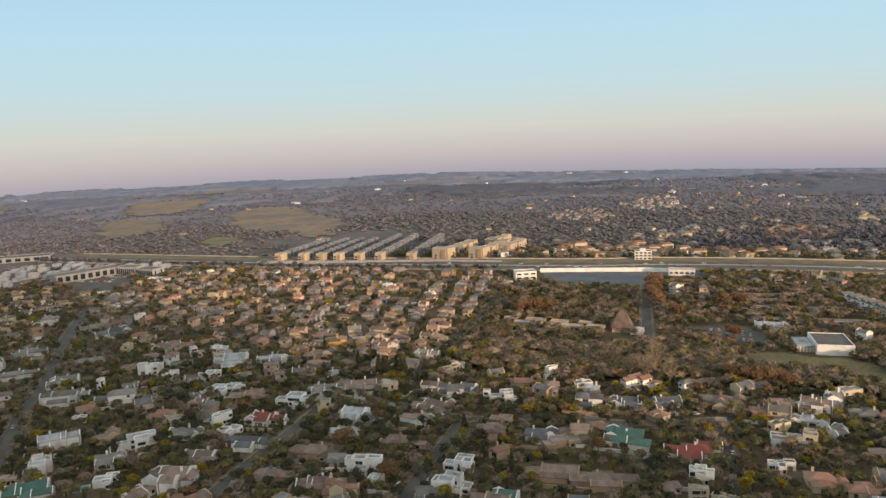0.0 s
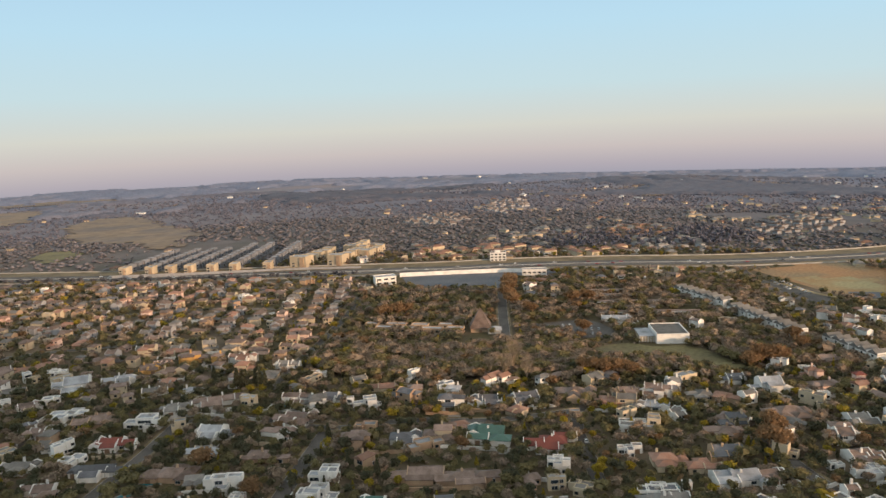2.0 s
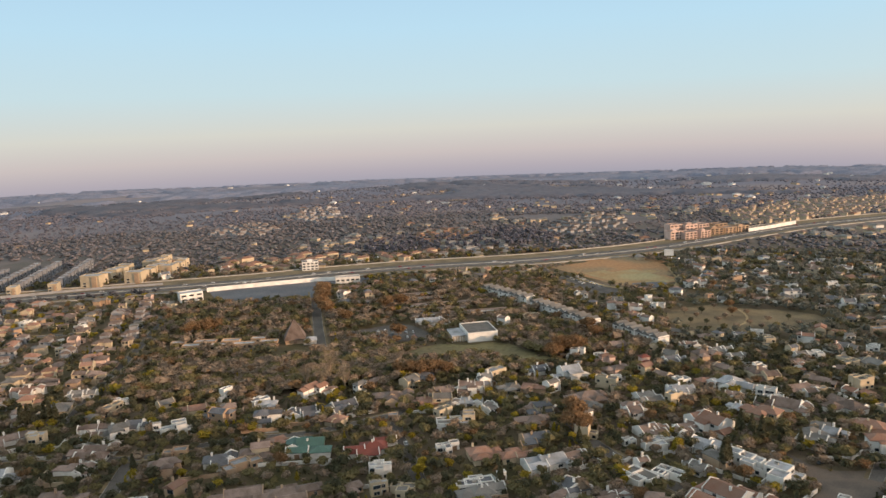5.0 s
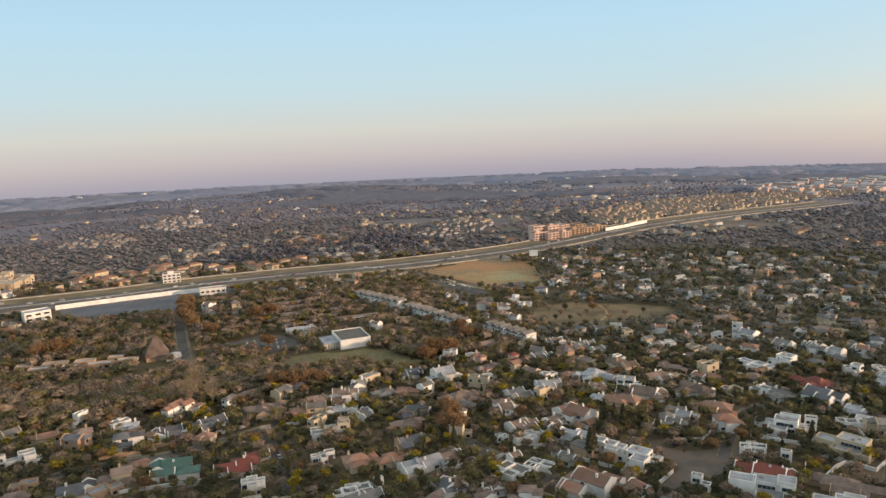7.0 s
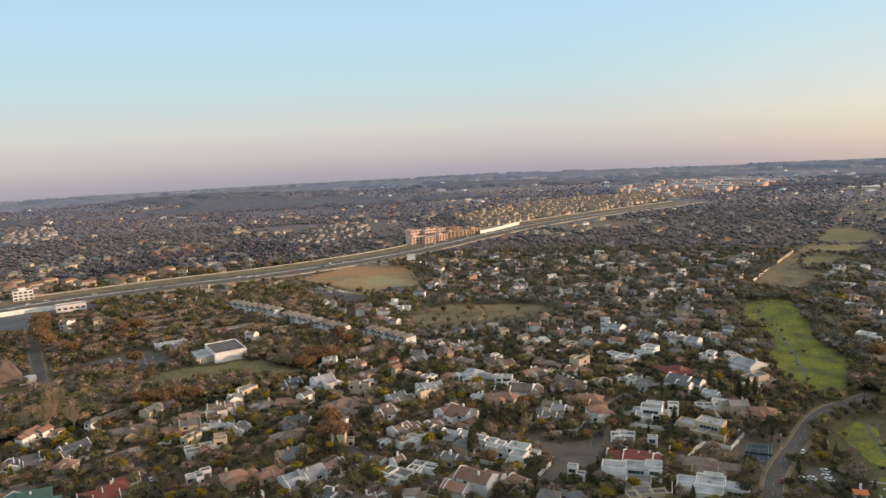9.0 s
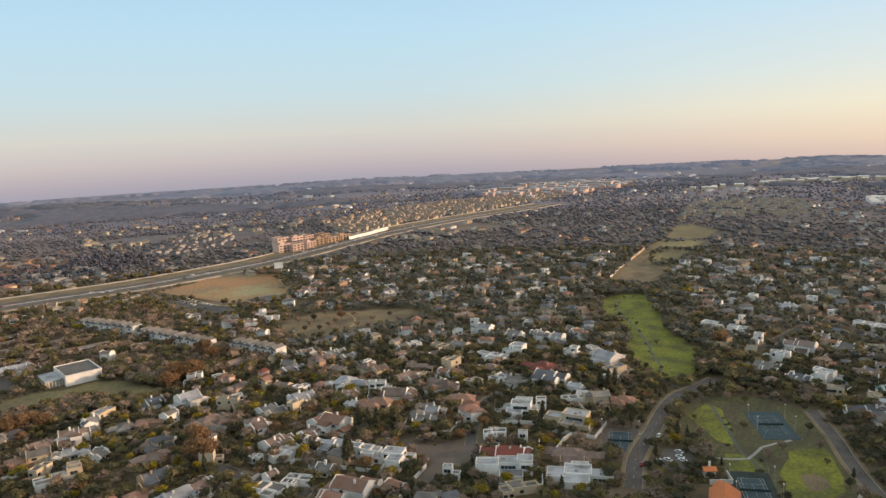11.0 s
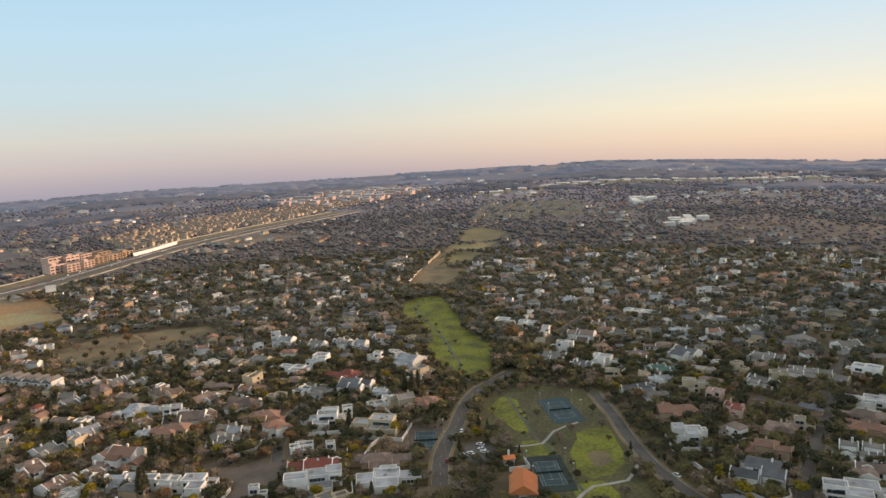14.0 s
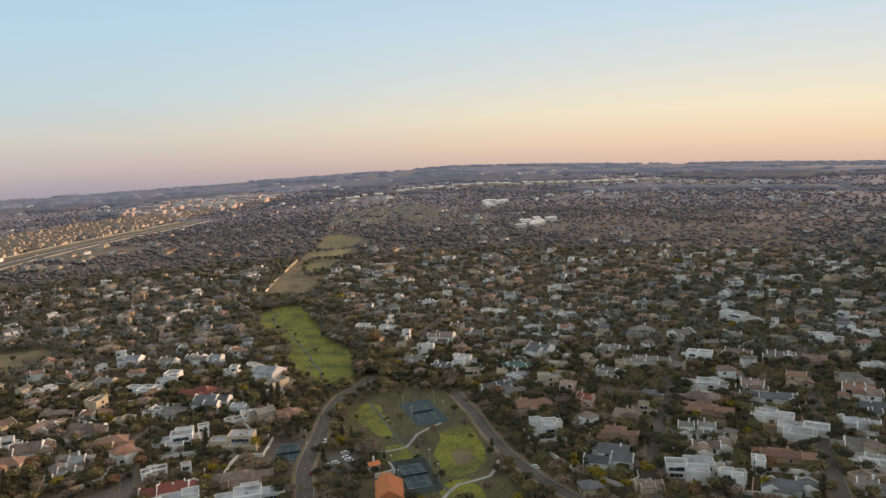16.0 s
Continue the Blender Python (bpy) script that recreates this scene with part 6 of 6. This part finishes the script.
shrubs = {}
for k in range(30000):                        # hedges and bushes in the near gardens
    a, r = radians(rng.uniform(-119, 35)), math.sqrt(rng.uniform(285 ** 2, 560 ** 2))
    x, y = -r * math.sin(a), r * math.cos(a)
    if len(shrubs.get("olive", ())) > 2600 or is_in(taken, x, y) or crowded(x, y, 2.6):
        continue
    t = rng.uniform(0.9, 2.6)
    leaf = rng.choice(("olive", "dark", "olive", "dark", "bare"))
    shrubs.setdefault(leaf, []).append((x, y, -0.3 * t, t * 1.3, t * rng.uniform(1.2, 2.4)))
for q, way in STREAM:                         # rushes and bushes along the stream
    for k in range(rng.choice((0, 0, 1, 2))):
        off, t = rng.gauss(0, 1.5), rng.uniform(0.6, 1.6)
        shrubs[rng.choice(("dark", "olive", "dark"))].append((q.x - way.y * off + rng.uniform(-3, 3), q.y + way.x * off + rng.uniform(-3, 3), -0.3 * t, t * 1.3, t * rng.uniform(1.4, 3)))
for leaf, rows in shrubs.items():
    t = np.array(rows)
    tagged(new("shrubs", foliage("shrubs", t[:, :3], t[:, 3], t[:, 4], 1, 12, LEAVES[leaf], rs, leaf_size=0.4)), f"low {leaf} hedges and bushes in the gardens", "shrubs", kind="stuff")
belt = []
for q, way in curve(HIGHWAY, 5.0):            # trees along the near side of the motorway before the estate
    if q.x < 70 and rng.random() < 0.8:
        off = rng.uniform(-36, -24)
        x, y, t = q.x - way.y * off, q.y + way.x * off, rng.uniform(4, 9)
        belt.append((x, y, ground_z(x, y), t, t * rng.uniform(0.9, 1.4)))
t = np.array(belt)
# this row takes a leaf colour with haze put in
tagged(new("trees", foliage("trees", t[:, :3], t[:, 3], t[:, 4], 3, 40, LEAVES["mid_dark_hazed"], rs, leaf_size=0.8)), "row of dark haze-tinted trees along the motorway", "trees", kind="stuff")
pines = []
for k in range(500):                          # a belt of tall dark trees beyond the motorway
    x, y = rng.uniform(330, 640), rng.uniform(825, 1020)
    if inside(PINES, np.array(x), np.array(y)) and not is_in(taken, x, y) and not crowded(x, y, 6):
        t = rng.uniform(8, 13)
        pines.append((x, y, ground_z(x, y), t, t * 0.75))
t = np.array(pines)
# the belt's leaf colour has distance haze mixed in
tagged(new("trees", foliage("trees", t[:, :3], t[:, 3], t[:, 4], 3, 20, LEAVES["far_dark_hazed"], rs, leaf_size=1.0)), "belt of tall dark haze-tinted trees beyond the motorway", "trees", kind="stuff")


def far_trees(name, leaf, label, n, lo, hi, clumps, tall, seed, keep=-0.3):
    r2 = np.random.default_rng(seed)
    rows = []
    for k in range(n):
        a, r = radians(r2.uniform(-119, 35)), math.sqrt(r2.uniform(lo ** 2, hi ** 2))
        x, y = -r * math.sin(a), r * math.cos(a)
        if not is_in(taken, x, y) and noise.noise((x / 300, y / 300, seed * 0.37)) > keep:
            t = tall * r2.uniform(0.6, 1.3)
            rows.append((x, y, ground_z(x, y) - 0.15 * t, t, t * r2.uniform(1.3, 2.2)))
    t = np.array(rows)
    tagged(new(name, foliage(name, t[:, :3], t[:, 3], t[:, 4], clumps, 0, LEAVES[leaf], r2, fine=False)), label, "trees", kind="stuff")


# haze is painted into these leaf colours, stronger from mid to far
far_trees("distant_trees", "mid_dark_hazed", "dark evergreen trees of the middle suburb in haze-tinted colour", 13000, 930, 1500, 2, 5.6, 21)
far_trees("distant_trees", "mid_bare_hazed", "brown winter trees of the middle suburb, greyed with haze colour", 10500, 930, 1550, 2, 5.2, 22)
far_trees("distant_trees", "far_dark_hazed", "dark trees of the distant suburb, blued with haze colour", 13000, 1450, 2250, 2, 5.5, 27)
far_trees("distant_trees", "far_bare_hazed", "winter trees of the distant suburb, brown mixed with haze colour", 9500, 1450, 2350, 2, 5.2, 23)
far_trees("distant_trees", "far_dark_hazed", "trees scattered over the far plain, greyed with haze colour", 8000, 2150, 3100, 1, 7, 26, -0.4)


def far_canopy(name, label, lo, hi, cell, tall, mat, seed, keep):
    """Closed woods far off: a rough raised canopy over patches of the land, with steep frayed edges."""
    r2 = np.random.default_rng(seed)
    n = int(2 * hi / cell)
    pts, s = {}, Shape()

    def covered(i, j):
        x, y = (i + 0.5) * cell, (j + 0.5) * cell
        r = math.hypot(x, y)
        if not lo < r < hi or not in_view(x, y) or is_in(taken, x, y):
            return False
        lie = noise.noise((x / 520, y / 520, seed)) + 0.6 * noise.noise((x / 130, y / 130, seed + 4.0)) + 0.3 * noise.noise((x / 50, y / 50, seed + 9.0))
        return lie > keep

    cover = {(i, j) for i in range(-n // 2, n // 2) for j in range(-n // 2, n // 2) if covered(i, j)}

    def corner(i, j):
        if (i, j) not in pts:
            x, y = i * cell + r2.uniform(-0.3, 0.3) * cell, j * cell + r2.uniform(-0.3, 0.3) * cell
            full = all((i + a, j + b) in cover for a in (-1, 0) for b in (-1, 0))
            pts[i, j] = len(s.v)
            s.v.append((x, y, ground_z(x, y) + (tall * r2.uniform(0.45, 1.25) if full else -1.0)))
        return pts[i, j]

    for i, j in sorted(cover):
        s.f.append((corner(i, j), corner(i + 1, j), corner(i + 1, j + 1), corner(i, j + 1)))
    me = s.mesh(name, mat)
    me.polygons.foreach_set("use_smooth", [True] * len(me.polygons))
    tagged(new(name, me), label, "woods", kind="stuff")


# canopy colours stand in for haze over the woods
far_canopy("distant_wood", "winter woods of the middle distance in haze-greyed brown", 2000, 3100, 13, 8, LEAVES["far_dark_hazed"], 24, 0.02)
far_canopy("distant_wood", "winter woods in the far distance, coloured as through haze", 3100, 4900, 20, 11, LEAVES["mauve"], 25, 0.0)


# ---- walls, drives and cars ----
garden_wall([(709, 271), (770, 281), (782, 282)], WALLS["white"], "white boundary wall beside the grass valley", 2.4)
garden_wall([(480, 480), (495, 463)], WALLS["cream"], "cream wall below a dry clearing", 2.6)
garden_wall([(505, 450), (532, 413), (572, 371)], WALLS["white"], "long white wall below a dry clearing", 2.2)
garden_wall([(814, 286), (893, 296)], WALLS["cream"], "cream boundary wall beside the grass valley", 2.2)
for x, y, turn, w, d in VILLAS:
    r2 = random.Random(int(x * 13 + y * 7))
    m = pose(x, y, 0, 0, 0, turn)

    def local(a, b):
        q = m @ Vector((a, b, 0))
        return (q.x, q.y)

    front, side = -d / 2 - r2.uniform(3, 6), r2.choice((-1, 1))
    if r2.random() < 0.62:
        pts = [local(side * (w / 2 + 3), d * 0.3), local(side * (w / 2 + 3), front), local(-side * w * r2.uniform(0.05, 0.5), front)]
        mids = [(Vector(a) + Vector(b)) / 2 for a, b in zip(pts, pts[1:])]
        if not any(is_in(ROAD_CELLS, *q) for q in pts + [tuple(v) for v in mids]):
            wall = r2.choice(("white", "white", "cream", "tan"))
            garden_wall(pts, WALLS[wall], f"{WALL_WORDS[wall]} garden wall with coping round a villa", r2.uniform(1.6, 2.2))
    if r2.random() < 0.42:
        a = -side * w * r2.uniform(0.1, 0.3)
        q = [local(a - 2.6, -d / 2 + 1), local(a + 2.6, -d / 2 + 1), local(a + 4.5, front - 3), local(a - 3.2, front - 4)]
        paving = Shape().add([(p[0], p[1], 0.045) for p in q], [(0, 3, 2, 1)])
        tagged(new("driveway", paving.mesh("driveway", r2.choice((PAVING, CONCRETE, PAVING)))), "paved driveway in front of a villa", "driveway", kind="structure")


def car_proto(name, paint, label):
    """A saloon car: lower body, glass cabin under a painted roof, four wheels."""
    ob = tagged(new("car"), label, "car", "cars")
    side = [(-2.15, 0.3), (2.15, 0.3), (2.2, 0.75), (1.2, 0.92), (-1.7, 0.95), (-2.15, 0.8)]
    body = Shape().add([(x, s * 0.88, z) for s in (-1, 1) for x, z in side],
                       [(5, 4, 3, 2, 1, 0), (6, 7, 8, 9, 10, 11)] + [(i, (i + 1) % 6, 6 + (i + 1) % 6, 6 + i) for i in range(6)])
    part("body", body, paint, ob)
    cabin = [(-1.65, 0.93, 0.84), (1.15, 0.9, 0.84), (0.45, 1.42, 0.68), (-1.15, 1.42, 0.68)]
    part("cabin", Shape().add([(x, s * wy, z) for s in (-1, 1) for x, z, wy in cabin],
                              [(3, 2, 1, 0), (4, 5, 6, 7)] + [(i, (i + 1) % 4, 4 + (i + 1) % 4, 4 + i) for i in range(4)]), GLASS, ob, "dark windows")
    part("car_roof", Shape().box(-1.15, -0.68, 1.41, 0.45, 0.68, 1.47), paint, ob)
    for x in (-1.35, 1.35):
        for s in (-1, 1):
            wheel = Shape().tube(0, 0, -0.1, 0.1, 0.32, 0.32, 8)
            part("wheel", wheel, TYRE, ob, at=pose(x, s * 0.85, 0.32, 90, 0, 0))
    return ob


TYRE = material("tyre_rubber", (0.03, 0.03, 0.03), 0.9, 0.1)
PAINTS = [("white", (0.75, 0.75, 0.74)), ("silver", (0.42, 0.43, 0.44)), ("dark grey", (0.08, 0.085, 0.09)), ("red", (0.3, 0.03, 0.03))]
cars = [car_proto("car", material(f"{n}_car_paint".replace(" ", "_"), c, 0.3, 0.03, bump=0, spec=0.5), f"{n} saloon car with dark windows") for n, c in PAINTS]
car_used = set()
rng = random.Random(77)


def park(x, y, turn, lift=0.1):
    k = rng.choice((0, 0, 0, 1, 1, 2, 3))
    m = pose(x, y, ground_z(x, y) + lift, 0, 0, turn)
    if k in car_used:
        copy_thing(cars[k], m)
    else:
        car_used.add(k)
        cars[k].matrix_basis = m


for x, y, a in ((318, 106, 10), (353, 109, 8), (331, 91, 70), (328, 97, 70), (334, 93, 75), (339, 95, 75), (396, 112, 0), (327, 0, 40), (427, -49, 10), (325, 100, 70), (135, 331, 75), (117, 271, 85), (212, 283, 80), (-12, 330, 70),
                (282, 229, 30), (292, 211, 0), (-262, 430, 110), (-250, 400, 110), (354, -48, -15)):
    park(x, y, a)
for q, way in curve(HIGHWAY, 8.0):
    if -250 < q.x < 1100 and rng.random() < 0.34:
        off = rng.choice((-8, -3.6, 3.6, 8))
        park(q.x - way.y * off, q.y + way.x * off, math.degrees(math.atan2(way.y, way.x)), 0.3)
for i in range(7):
    for j in range(3):
        if rng.random() < 0.75:
            park(190 + 5.4 * i + 1.2 * j, 541 - 1.2 * i - 13 * j, 70)
for i in range(9):
    for j in range(2):
        if rng.random() < 0.8:
            park(436 + 4.5 * j * 2 + 3.2 * i * 0.4, 566 + 7 * i, 20)
for i in range(10):
    for j in range(3):
        if rng.random() < 0.7:
            park(-436 + 6 * i + 3 * j, 850 - 1.5 * i + 14 * j, 70)
for i, ob in enumerate(cars):
    if i not in car_used:
        ob.matrix_basis = pose(330 + 4 * i, 94, 0.1, 0, 0, 70)
